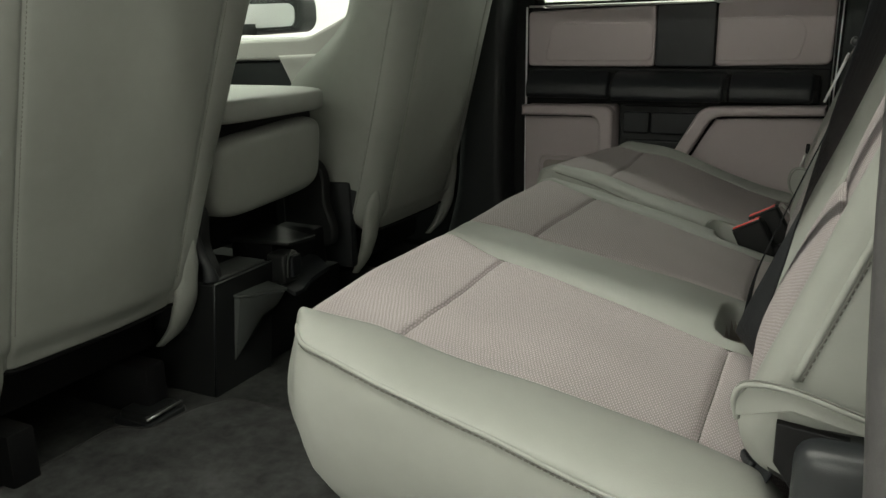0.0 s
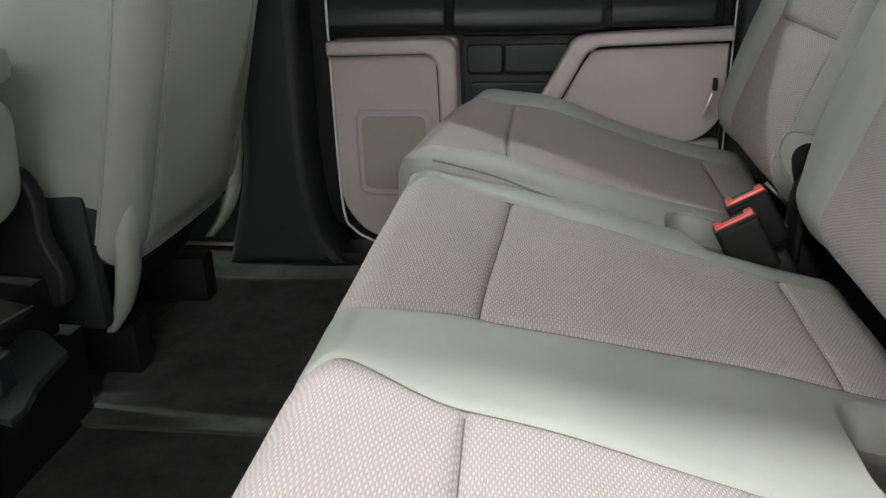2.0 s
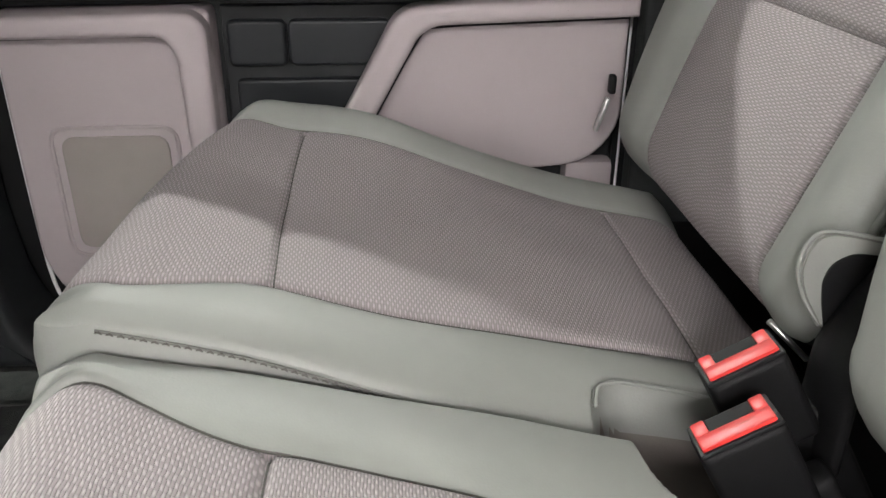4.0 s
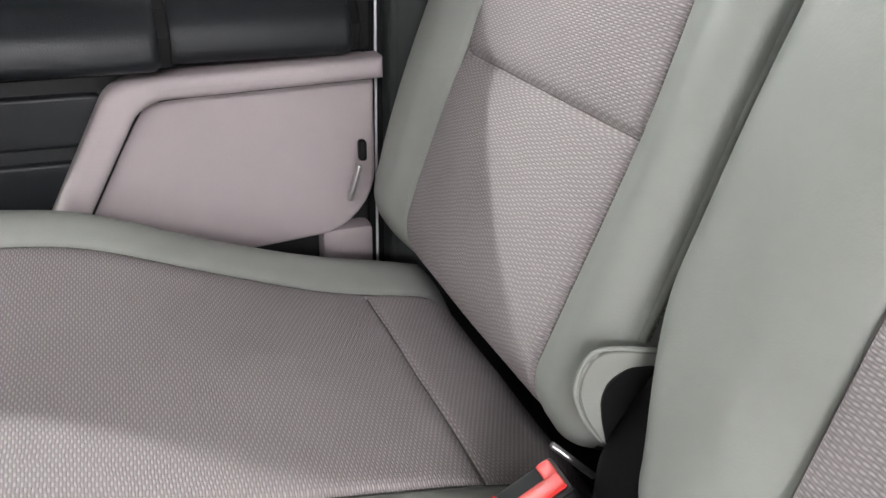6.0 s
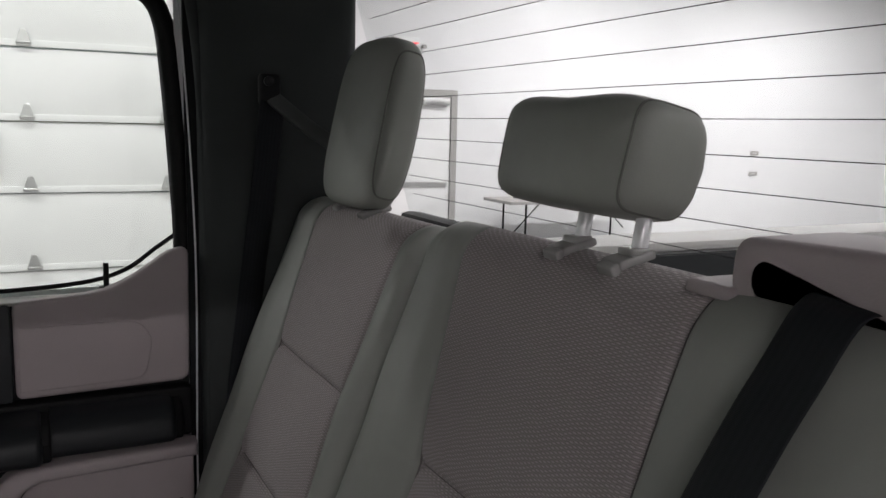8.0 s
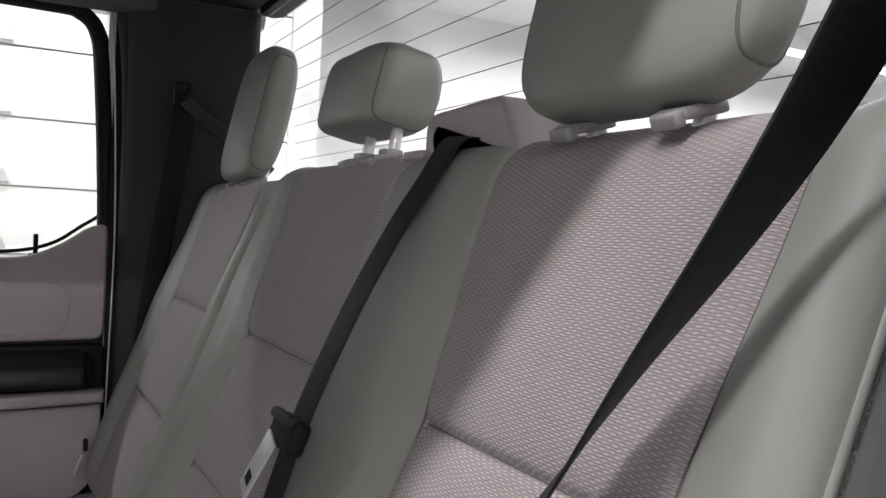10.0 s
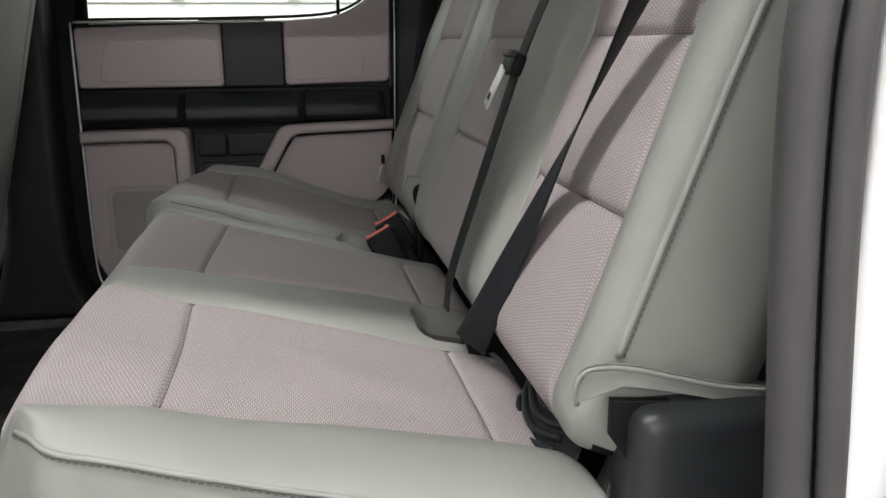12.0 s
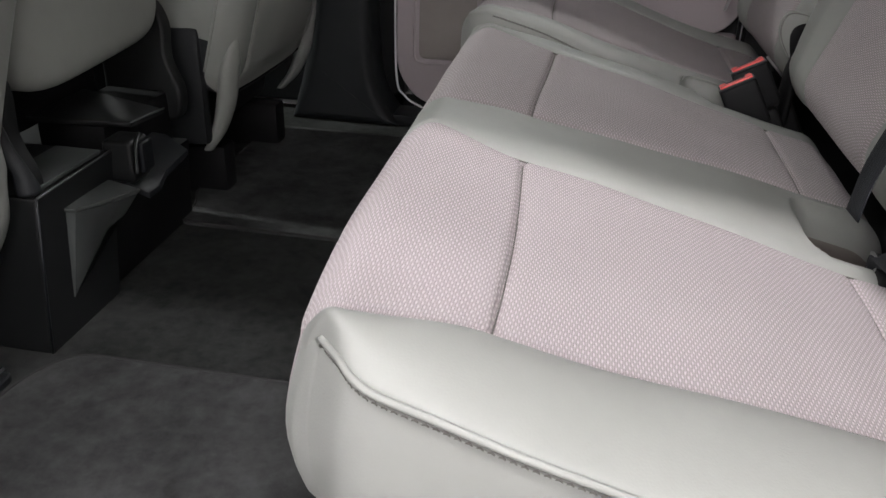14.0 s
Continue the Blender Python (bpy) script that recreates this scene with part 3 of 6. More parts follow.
def folding_table():
    t = thing("folding_table", "grey folding table with thin dark steel legs", "table")
    x0, x1, y0, y1, z = 5.75, 8.15, 9.30, 10.05, 0.08
    box("tabletop", (x0, y0, z - 0.045), (x1, y1, z), TRIM_LIGHT, t, 0.012)
    for x in (x0 + 0.28, x1 - 0.28):
        for y in (y0 + 0.08, y1 - 0.08):
            tube("leg", [(x, y, z - 0.045), (x, y, G["z0"] + 0.002)], 0.014, BLACK, t)
        tube("crossbar", [(x, y0 + 0.08, z - 0.75), (x, y1 - 0.08, z - 0.75)], 0.011, BLACK, t)
        tube("brace", [(x, (y0 + y1) / 2, z - 0.45), (x + (0.42 if x < 6.9 else -0.42), (y0 + y1) / 2, z - 0.047)], 0.009, BLACK, t)
    # things on the table
    c = thing("plastic_seat_shell", "blue-grey plastic chair shell standing on the table", "chair shell")
    prism("backrest", [(6.45, z + 0.01), (6.98, z + 0.01), (6.94, z + 0.38), (6.58, z + 0.40)], "y", 9.70, 9.75, surface("blue_grey_plastic", (0.20, 0.24, 0.32), 0.5), c, 0.012, r=0.04)
    box("seat", (6.42, 9.45, z + 0.002), (6.96, 9.695, z + 0.04), surface("blue_grey_plastic_seat", (0.20, 0.24, 0.32), 0.5), c, 0.012)
    b = thing("red_bottle", "small red and white spray bottle on the table", "bottle")
    tube("body", [(6.10, 9.75, z + 0.001), (6.10, 9.75, z + 0.16)], 0.05, WALLWHITE, b, 14)
    tube("cap", [(6.10, 9.75, z + 0.162), (6.10, 9.75, z + 0.24)], 0.032, RED, b, 12, "red spray head")
    k = thing("blue_cloth", "crumpled blue cloth lying on the table", "cloth")
    vs, fs = blob(0.16, 0.24, 0.07, 2.2, 20, 10, lambda v: Vector((v.x + 6.62 + 0.02 * noise.noise(v * 30), v.y + 9.50 - 0.09 + 0.02, v.z + z + 0.036 + 0.012 * noise.noise(v * 40 + Vector((3, 1, 2))))))
    faces_mesh("body", [v + Vector((0.0, 0.03, 0.0)) for v in vs], fs, surface("blue_fabric", (0.03, 0.07, 0.45), 0.9), k)
    g = thing("cardboard_tray", "low pale tray of small parts on the table", "tray")
    box("tray", (7.10, 9.50, z + 0.001), (7.60, 9.85, z + 0.05), surface("pale_card", (0.50, 0.52, 0.40), 0.8), g, 0.006)
    box("content", (7.15, 9.55, z + 0.051), (7.5, 9.8, z + 0.075), surface("grey_parts", (0.12, 0.13, 0.13), 0.6), g, 0.008)
    p = thing("carton", "small pale carton standing on the table", "box")
    box("body", (6.25, 9.85, z + 0.001), (6.40, 10.0, z + 0.18), TRIM_LIGHT, p, 0.004)


folding_table()


def wall_sockets():
    for x, z in ((11.0, 0.36), (11.0, 0.70), (9.0, -0.05)):
        s = thing("wall_socket", "small grey wall outlet plate", "socket", "wall outlets")
        box("plate", (x - 0.09, G["y1"] - 0.02, z - 0.035), (x + 0.09, G["y1"] - 0.001, z + 0.035), TRIM_LIGHT, s, 0.006)
        box("slot", (x - 0.04, G["y1"] - 0.028, z - 0.012), (x + 0.04, G["y1"] - 0.0205, z + 0.012), STEEL, s, 0.003)


wall_sockets()


# ---------------------------------------------------------------- truck shell
def truck_shell():
    t = thing("pickup_truck", "white crew cab pickup truck body, rear door open", "pickup truck")
    box("cab_floor", (-1.75, -0.16, -0.10), (1.02, 1.60, -0.012), BLACK, t, 0.0)
    box("roof", (-1.05, 0.03, 1.335), (0.86, 1.66, 1.375), PAINT, t, 0.015)
    box("roof_rail", (-1.10, 0.048, 1.262), (0.86, 0.115, 1.333), PAINT, t, 0.02)
    box("roof_rail", (-1.10, 1.56, 1.245), (0.82, 1.66, 1.333), PAINT, t, 0.02)
    box("windscreen_header", (-1.16, 0.117, 1.24), (-1.03, 1.558, 1.333), BLACK, t, 0.02)
    box("rear_header", (0.795, 0.117, 1.270), (0.85, 1.558, 1.333), BLACK, t, 0.02)
    # lower rear wall of the cab, behind the seat
    box("rear_panel", (0.93, -0.20, -0.10), (0.99, 1.64, 0.835), BLACK, t, 0.01)
    box("firewall", (-1.80, -0.20, -0.10), (-1.74, 1.64, 0.60), BLACK, t, 0.01)
    box("bonnet", (-3.0, -0.20, 0.50), (-1.81, 1.64, 0.60), PAINT, t, 0.03)
    # side bodies in front of the rear doors
    for y0, y1 in ((-0.24, -0.16), (1.60, 1.68)):
        box("front_door_skin", (-1.74, y0, -0.35), (-0.502, y1, 0.66), PAINT, t, 0.015)
        box("door_pillar", (-0.50, y0, -0.35), (-0.36, y1, 1.26), PAINT, t, 0.015)
        box("sill", (-0.36, y0, -0.35), (0.70, y1, -0.03), PAINT, t, 0.015)
        tube("windscreen_pillar", [(-1.74, (y0 + y1) / 2, 0.66), (-1.08, (y0 + y1) / 2, 1.28)], 0.045, BLACK, t)
        prism("side_glass", [(-1.66, 0.68), (-0.50, 0.68), (-0.50, 1.24), (-1.05, 1.24)], "y", (y0 + y1) / 2 - 0.002, (y0 + y1) / 2 + 0.002, GLASS_SIDE, t, 0.0)
    bm = bmesh.new()
    vs = [bm.verts.new(p) for p in ((-1.74, -0.12, 0.62), (-1.74, 1.56, 0.62), (-1.10, 1.56, 1.26), (-1.10, -0.12, 1.26))]
    bm.faces.new(vs)
    part("windscreen", bm, GLASS_FRONT, t)
    # rear quarter of the cab beside the open doorway
    prism("rear_quarter", [(0.642, -0.170), (0.72, -0.205), (1.00, -0.25), (1.00, -0.02), (0.71, -0.02), (0.646, -0.140)], "z", -0.30, 1.262, PAINT, t, 0.0, r=[0.004, 0.04, 0.0, 0.0, 0.0, 0.01])
    prism("rear_quarter", [(0.505, 1.682), (1.00, 1.70), (1.00, 1.56), (0.60, 1.603), (0.505, 1.603)], "z", -0.30, 0.838, PAINT, t, 0.0)
    prism("rear_quarter", [(0.505, 1.682), (0.80, 1.69), (0.80, 1.603), (0.505, 1.603)], "z", 0.839, 1.262, PAINT, t, 0.0)
    box("rear_ledge", (0.74, 1.46, 0.70), (0.926, 1.60, 0.838), BLACK, t, 0.0)
    tube("door_striker", smooth_path([(0.680, -0.180, 0.400), (0.680, -0.212, 0.400), (0.680, -0.219, 0.386), (0.680, -0.212, 0.372), (0.680, -0.180, 0.372)], 5), 0.006, BLACK, t, 8, "dark steel door striker loop")
    # cargo bed
    box("bed_side", (1.06, 1.60, -0.35), (3.15, 1.75, 0.745), PAINT, t, 0.03)
    box("bed_side", (1.06, -0.31, -0.35), (3.15, -0.16, 0.745), PAINT, t, 0.03)
    box("bed_front", (1.02, -0.158, -0.10), (1.055, 1.598, 0.70), DARK, t, 0.01)
    box("bed_floor", (1.06, -0.158, 0.16), (3.15, 1.598, 0.20), DARK, t, 0.0)
    box("bed_liner", (1.06, 1.575, 0.202), (3.10, 1.598, 0.744), DARK, t, 0.006, "dark bed liner wall")
    box("rail_cap", (1.06, 1.600, 0.747), (3.15, 1.76, 0.770), TRIM_LIGHT, t, 0.008, "grey rail cap")
    box("tailgate", (3.152, -0.158, 0.16), (3.21, 1.598, 0.72), PAINT, t, 0.02)
    tagged(t, kind="structure")
    for x in (-2.45, 2.15):
        for y in (-0.02, 1.47):
            w = thing("truck_wheel", "black truck tyre on a steel rim", "wheel", "truck wheels")
            tube("tyre", [(x, y - 0.13, -0.31), (x, y + 0.13, -0.31)], 0.39, BLACK, w, 40)
            tube("rim", [(x, y - 0.135, -0.31), (x, y + 0.135, -0.31)], 0.22, STEEL, w, 30)


truck_shell()

structure(box("headliner", (-1.02, 0.118, 1.278), (0.79, 1.555, 1.33), HEADLINER, None, 0.01), "dark fabric headliner of the cab", "headliner")
structure(box("headliner_side", (-1.02, 1.515, 1.238), (0.79, 1.585, 1.277), HEADLINER, None, 0.012), "dark fabric headliner edge over the closed door", "headliner")
structure(box("floor", (-1.70, -0.155, -0.010), (0.925, 1.595, 0.0), CARPET, None, 0.0), "charcoal carpet on the cab floor", "floor")


# ---------------------------------------------------------------- rear window
def rear_window():
    w = thing("window_rear", "tinted rear cab window with thin heating lines", "window")
    bx, bz, tx, tz = 0.925, 0.845, 0.805, 1.262
    rot = Euler((0, math.atan2(tx - bx, tz - bz), 0)).to_matrix()
    ln = math.hypot(tx - bx, tz - bz)
    mid = ((bx + tx) / 2, 0.70, (bz + tz) / 2)
    part("pane", bevelled_box((0.004, 1.70, ln), mid, 0.0, 2, rot), GLASS_REAR, w)
    for k in range(12):
        f = (k + 0.7) / 12.4
        x, z = bx + (tx - bx) * f - 0.005, bz + (tz - bz) * f
        tube("heating_line", [(x, -0.08, z), (x, 0.7, z), (x, 1.50, z)], 0.0005, BLACK, w, 5)
    box("bottom_frame", (0.888, -0.10, 0.775), (0.924, 1.53, 0.868), BLACK, w, 0.012)
    tagged(w, kind="structure")


rear_window()


def c_pillar():
    """The trim between the rear door and the rear window, with a chamfer towards the glass."""
    pts = [(0.535, 1.545), (0.60, 1.505), (0.772, 1.478), (0.792, 1.50), (0.798, 1.60), (0.535, 1.60)]
    ob = prism("pillar_c", pts, "z", 0.10, 1.262, FELT, None, 0.0, r=0.02)
    structure(ob, "dark pillar trim beside the rear window", "pillar trim")


c_pillar()


# ---------------------------------------------------------------- far rear door
def far_door():
    d = thing("door_far", "closed rear truck door with taupe trim panels and black band", "truck door")
    prism("door_body", [(-0.262, 0.11), (-0.20, 0.035), (0.44, 0.035), (0.515, 0.12), (0.515, 0.80), (0.45, 0.76), (0.38, 0.735), (-0.262, 0.725)], "y", 1.588, 1.603, DARK, d, 0.004, r=[0.05, 0.05, 0.04, 0.04, 0.01, 0.04, 0.04, 0.01])
    box("outer_skin", (-0.25, 1.665, -0.30), (0.50, 1.69, 0.735), PAINT, d, 0.01)
    # upper trim
    u1 = prism("upper_trim", [(-0.262, 0.571), (0.089, 0.571), (0.089, 0.727), (-0.262, 0.717)], "y", 1.566, 1.587, TRIM, d, 0.005, r=0.006)
    prism("upper_recess", [(-0.215, 0.585), (0.083, 0.585), (0.083, 0.685), (-0.19, 0.685)], "y", 1.5635, 1.5665, TRIM, u1, 0.0025, r=0.02)
    u2 = prism("upper_trim", [(0.243, 0.573), (0.513, 0.578), (0.515, 0.812), (0.482, 0.806), (0.43, 0.768), (0.375, 0.742), (0.243, 0.733)], "y", 1.566, 1.587, TRIM, d, 0.006, r=[0.004, 0.02, 0.015, 0.03, 0.05, 0.05, 0.004])
    prism("upper_recess", [(0.249, 0.585), (0.44, 0.589), (0.455, 0.66), (0.43, 0.692), (0.249, 0.692)], "y", 1.5635, 1.5665, TRIM, u2, 0.0025, r=[0.0, 0.02, 0.03, 0.03, 0.0])
    prism("dark_insert", [(0.0915, 0.571), (0.2405, 0.571), (0.2405, 0.731), (0.0915, 0.727)], "y", 1.562, 1.587, DARK_SOFT, d, 0.003, "dark grey grained insert", r=0.004)
    # sill towards the glass
    prism("sill_cap", [(-0.262, 1.568), (0.37, 1.568), (0.37, 1.618), (-0.262, 1.618)], "z", 0.7335, 0.728, TRIM_LIGHT, d, 0.002)
    tube("glass_seal", smooth_path([(-0.262, 1.617, 0.738), (0.10, 1.617, 0.741), (0.32, 1.617, 0.748), (0.41, 1.617, 0.766), (0.47, 1.617, 0.806), (0.505, 1.617, 0.83)], 6), 0.0038, BLACK, d)
    # black band and its three cushions
    prism("band", [(-0.262, 0.472), (0.515, 0.482), (0.515, 0.569), (-0.262, 0.567)], "y", 1.556, 1.587, BLACK, d, 0.004, r=0.004)
    for name, x0, x1, out, label in (("pull_cup", -0.020, -0.252, 1.518, "dark grained pad"), ("armrest", 0.278, 0.000, 1.478, "dark padded armrest"), ("pull_cup", 0.482, 0.290, 1.508, "dark grained pad")):
        prism(name, [(1.555, 0.487), (out + 0.010, 0.487), (out, 0.496), (out + 0.002, 0.524), (out + 0.026, 0.552), (1.555, 0.560)], "x", x0, x1, DARK_SOFT, d, 0.010, label, r=[0, 0.006, 0.006, 0.008, 0.006, 0])
        prism("end_cap", [(1.555, 0.490), (out + 0.018, 0.490), (out + 0.012, 0.520), (out + 0.032, 0.546), (1.555, 0.554)], "x", x0 + 0.012, x0 - 0.006, BLACK, d, 0.004)
    # dark pocket below the armrest
    prism("pocket_back", [(0.005, 0.18), (0.30, 0.18), (0.30, 0.468), (0.005, 0.468)], "y", 1.574, 1.587, DARK, d, 0.002)
    prism("pocket_lid", [(0.012, 0.395), (0.085, 0.395), (0.085, 0.452), (0.012, 0.452)], "y", 1.560, 1.5735, DARK_SOFT, d, 0.004, r=0.004)
    prism("pocket_lid", [(0.0875, 0.395), (0.205, 0.395), (0.215, 0.452), (0.0875, 0.452)], "y", 1.560, 1.5735, DARK_SOFT, d, 0.004, r=0.004)
    prism("pocket_lid", [(0.018, 0.30), (0.20, 0.30), (0.20, 0.378), (0.018, 0.378)], "y", 1.563, 1.5735, DARK_SOFT, d, 0.004, r=0.006)
    # lower front panel with a raised rim and a speaker outline
    p = prism("lower_trim", [(-0.262, 0.12), (-0.20, 0.045), (-0.06, 0.045), (-0.003, 0.10), (-0.003, 0.47), (-0.262, 0.466)], "y", 1.545, 1.587, TRIM, d, 0.004, r=[0.05, 0.05, 0.03, 0.03, 0.012, 0.004])
    outer = [(-0.262, 0.467), (-0.02, 0.470), (-0.003, 0.455), (-0.003, 0.10), (-0.035, 0.10), (-0.040, 0.42), (-0.055, 0.442), (-0.262, 0.440)]
    prism("rim", outer, "y", 1.510, 1.5445, TRIM, p, 0.009, r=[0.0, 0.014, 0.012, 0.0, 0.0, 0.02, 0.012, 0.0], seg=3)
    sp = rounded([(-0.218, 0.147), (-0.060, 0.147), (-0.060, 0.325), (-0.218, 0.325)], 0.022)
    tube("speaker_rim", [(q[0], 1.543, q[1]) for q in sp], 0.0028, TRIM, p, 6, "", True)
    gr = rounded([(-0.206, 0.159), (-0.072, 0.159), (-0.072, 0.313), (-0.206, 0.313)], 0.018)
    prism("speaker_grille", [(q[0], q[1]) for q in gr], "y", 1.5415, 1.5445, surface("speaker_cloth", (0.26, 0.232, 0.215), 0.9, 1500, 0.0006), p, 0.001)
    # lower rear panel with its slanted rim
    # dark tube that draws the front rim's shadow line
    tube("groove", smooth_path([(-0.262, 1.543, 0.437), (-0.075, 1.543, 0.439), (-0.048, 1.543, 0.428), (-0.043, 1.543, 0.40), (-0.038, 1.543, 0.12)], 6), 0.003, DARK, p, 6)
    q = prism("lower_trim", [(0.152, 0.325), (0.080, 0.20), (0.14, 0.17), (0.24, 0.245), (0.470, 0.262), (0.513, 0.31), (0.513, 0.478), (0.235, 0.468)], "y", 1.545, 1.587, TRIM, d, 0.004, r=[0.0, 0.0, 0.0, 0.03, 0.05, 0.03, 0.01, 0.02])
    prism("rim", [(0.515, 0.484), (0.240, 0.475), (0.218, 0.462), (0.075, 0.20), (0.113, 0.20), (0.248, 0.440), (0.268, 0.452), (0.515, 0.460)], "y", 1.506, 1.5445, TRIM, q, 0.009, r=[0.0, 0.025, 0.03, 0.0, 0.0, 0.03, 0.02, 0.0], seg=3)
    # shadow line inside the slanted rim, added as a black tube
    tube("groove", smooth_path([(0.117, 1.543, 0.20), (0.18, 1.543, 0.315), (0.248, 1.543, 0.434), (0.272, 1.543, 0.447), (0.40, 1.543, 0.452), (0.512, 1.543, 0.456)], 6), 0.0045, BLACK, q, 6)
    box("lower_skirt", (0.445, 1.552, 0.10), (0.512, 1.587, 0.262), TRIM, d, 0.01)
    # lock knob
    k = tube("lock_knob", [(0.385, 1.592, 0.740), (0.385, 1.592, 0.786)], 0.0045, BLACK, d, 10)
    tube("knob_base", [(0.385, 1.592, 0.738), (0.385, 1.592, 0.747)], 0.012, BLACK, k, 12)
    # window frame and glass
    prism("window_glass", [(-0.262, 0.73), (0.505, 0.73), (0.50, 0.82), (0.478, 1.21), (0.455, 1.235), (-0.235, 1.235)], "y", 1.618, 1.622, GLASS_SIDE, d, 0.0)
    tube("window_frame", smooth_path([(0.514, 1.612, 0.79), (0.510, 1.612, 0.90), (0.498, 1.612, 1.10), (0.486, 1.612, 1.195), (0.452, 1.612, 1.236), (0.38, 1.612, 1.245), (0.0, 1.612, 1.247), (-0.235, 1.612, 1.247)], 6), 0.017, BLACK, d, 8)
    tube("window_frame", [(-0.250, 1.612, 0.72), (-0.238, 1.612, 1.247)], 0.016, BLACK, d, 8)
    tagged(d, kind="structure")
    # pale painted edges of the jamb
    j = thing("door_jamb", "thin pale painted edge round the closed door", "door jamb")
    tube("edge", smooth_path([(0.522, 1.575, 0.12), (0.524, 1.575, 0.45), (0.528, 1.575, 0.80), (0.518, 1.585, 1.10), (0.508, 1.59, 1.24)], 6), 0.0018, PAINT, j, 6)
    tube("edge", smooth_path([(-0.20, 1.57, 0.028), (-0.245, 1.57, 0.055), (-0.268, 1.57, 0.12), (-0.270, 1.57, 0.45), (-0.268, 1.57, 0.73)], 6), 0.0028, PAINT, j, 6)
    tube("inner_seal", smooth_path([(0.545, 1.553, 0.10), (0.545, 1.553, 0.45), (0.548, 1.553, 0.80), (0.540, 1.56, 1.10), (0.525, 1.565, 1.24)], 6), 0.011, FELT, j, 8)
    box("jamb_back", (0.518, 1.590, -0.02), (0.60, 1.66, 1.25), BLACK, j, 0.0)
    box("jamb_back", (-0.40, 1.604, -0.02), (-0.255, 1.66, 1.25), BLACK, j, 0.0)
    box("jamb_back", (-0.40, 1.604, -0.10), (0.60, 1.66, 0.05), BLACK, j, 0.0)
    tagged(j, kind="structure")


far_door()


def b_pillar():
    pts = [(-0.515, 0.0), (-0.235, 0.0), (-0.278, 0.04), (-0.304, 0.10), (-0.316, 0.22), (-0.312, 0.55), (-0.298, 1.262), (-0.42, 1.262), (-0.43, 0.6), (-0.455, 0.22), (-0.48, 0.12)]
    ob = prism("pillar_b", pts, "y", 1.487, 1.595, DARK, None, 0.022, "", r=[0.0, 0.0, 0.03, 0.05, 0.05, 0.1, 0, 0, 0.1, 0.1, 0.05], seg=4)
    structure(ob, "dark grey plastic pillar trim flaring at the sill", "pillar trim")
    s = box("sill_trim", (-0.262, 1.500, 0.0), (0.53, 1.586, 0.028), DARK, None, 0.01)
    structure(s, "dark plastic door sill trim", "sill trim")


b_pillar()


# ---------------------------------------------------------------- near doorway
def near_pillar():
    p = thing("door_surround", "grey rubber door seal and trim at the open doorway", "door seal")
    path = smooth_path([(x, 0.0, z) for z, x in ((0.02, 0.032), (0.20, 0.026), (0.367, 0.016), (0.516, 0.005), (0.612, 0.0), (0.669, -0.001), (0.71, 0.002), (0.745, 0.006), (0.775, 0.007), (0.86, 0.001), (0.95, -0.008), (1.10, -0.02), (1.26, -0.035))], 6)
    verts, faces = [], []
    prof = [(0.735, 0.02), (0.65, -0.06), (0.606, -0.120), (0.592, -0.150), (0.594, -0.161), (0.602, -0.167), (0.612, -0.168), (0.616, -0.163), (0.624, -0.11)]
    for q in path:
        verts += [q + Vector((a, b, 0)) for a, b in prof]
    n = len(prof)
    for i in range(len(path) - 1):
        for k in range(n - 1):
            faces.append((i * n + k, i * n + k + 1, (i + 1) * n + k + 1, (i + 1) * n + k))
    faces_mesh("trim", verts, faces, RUBBER, p, "dark grey pillar trim")
    tube("seal", [q + Vector((0.6295, -0.166, 0)) for q in path], 0.0108, RUBBER, p, 14, "grey rubber weatherstrip")
    # black tube standing in for the dark slit between trim and seal
    tube("seal_lip", [q + Vector((0.6175, -0.159, 0)) for q in path], 0.0035, BLACK, p, 8)
    tagged(p, kind="structure")


near_pillar()


# ---------------------------------------------------------------- rear bench
# the bench stands very slightly turned to the door line
SKEW = Matrix.Rotation(0.021, 4, "Z")
SKEW_SEAT = Matrix.Rotation(0.010, 4, "Z")
def soft_interp(xs, ys, width=0.03):
    g = np.linspace(min(xs) - 0.1, max(xs) + 0.1, 600)
    v = np.interp(g, xs, ys)
    k = max(3, int(width / (g[1] - g[0])))
    w = np.hanning(k + 2)[1:-1]
    v = np.convolve(np.pad(v, k, mode="edge"), w / w.sum(), mode="same")[k:-k]
    return lambda x: np.interp(x, g, v)


TOP = soft_interp([-0.01, 0.04, 0.13, 0.30, 0.465, 0.56], [0.374, 0.385, 0.366, 0.326, 0.285, 0.262])
LOW = soft_interp([0.0, 0.05, 0.105, 0.175, 0.275, 0.42, 0.53], [0.222, 0.195, 0.171, 0.154, 0.139, 0.134, 0.13], 0.08)
# the door side of the bench: how far its welt bows out, and how far it lies below the bolster
BOW = soft_interp([-0.02, 0.006, 0.042, 0.055, 0.087, 0.114, 0.137, 0.178, 0.26, 0.35, 0.44, 0.50, 0.57], [0.002, 0.005, 0.013, 0.017, 0.023, 0.031, 0.037, 0.042, 0.044, 0.042, 0.036, 0.023, 0.006], 0.03)
SIDE = soft_interp([-0.02, 0.006, 0.03, 0.07, 0.10, 0.13, 0.22, 0.30, 0.35, 0.44, 0.57], [0.003, 0.006, 0.0105, 0.013, 0.010, 0.007, 0.007, 0.010, 0.014, 0.0245, 0.038], 0.03)
U_REAR = 0.462


def roll(d, r):
    t = 1 - np.minimum(d, r) / r
    return 1 - np.sqrt(np.maximum(0, 1 - t * t))


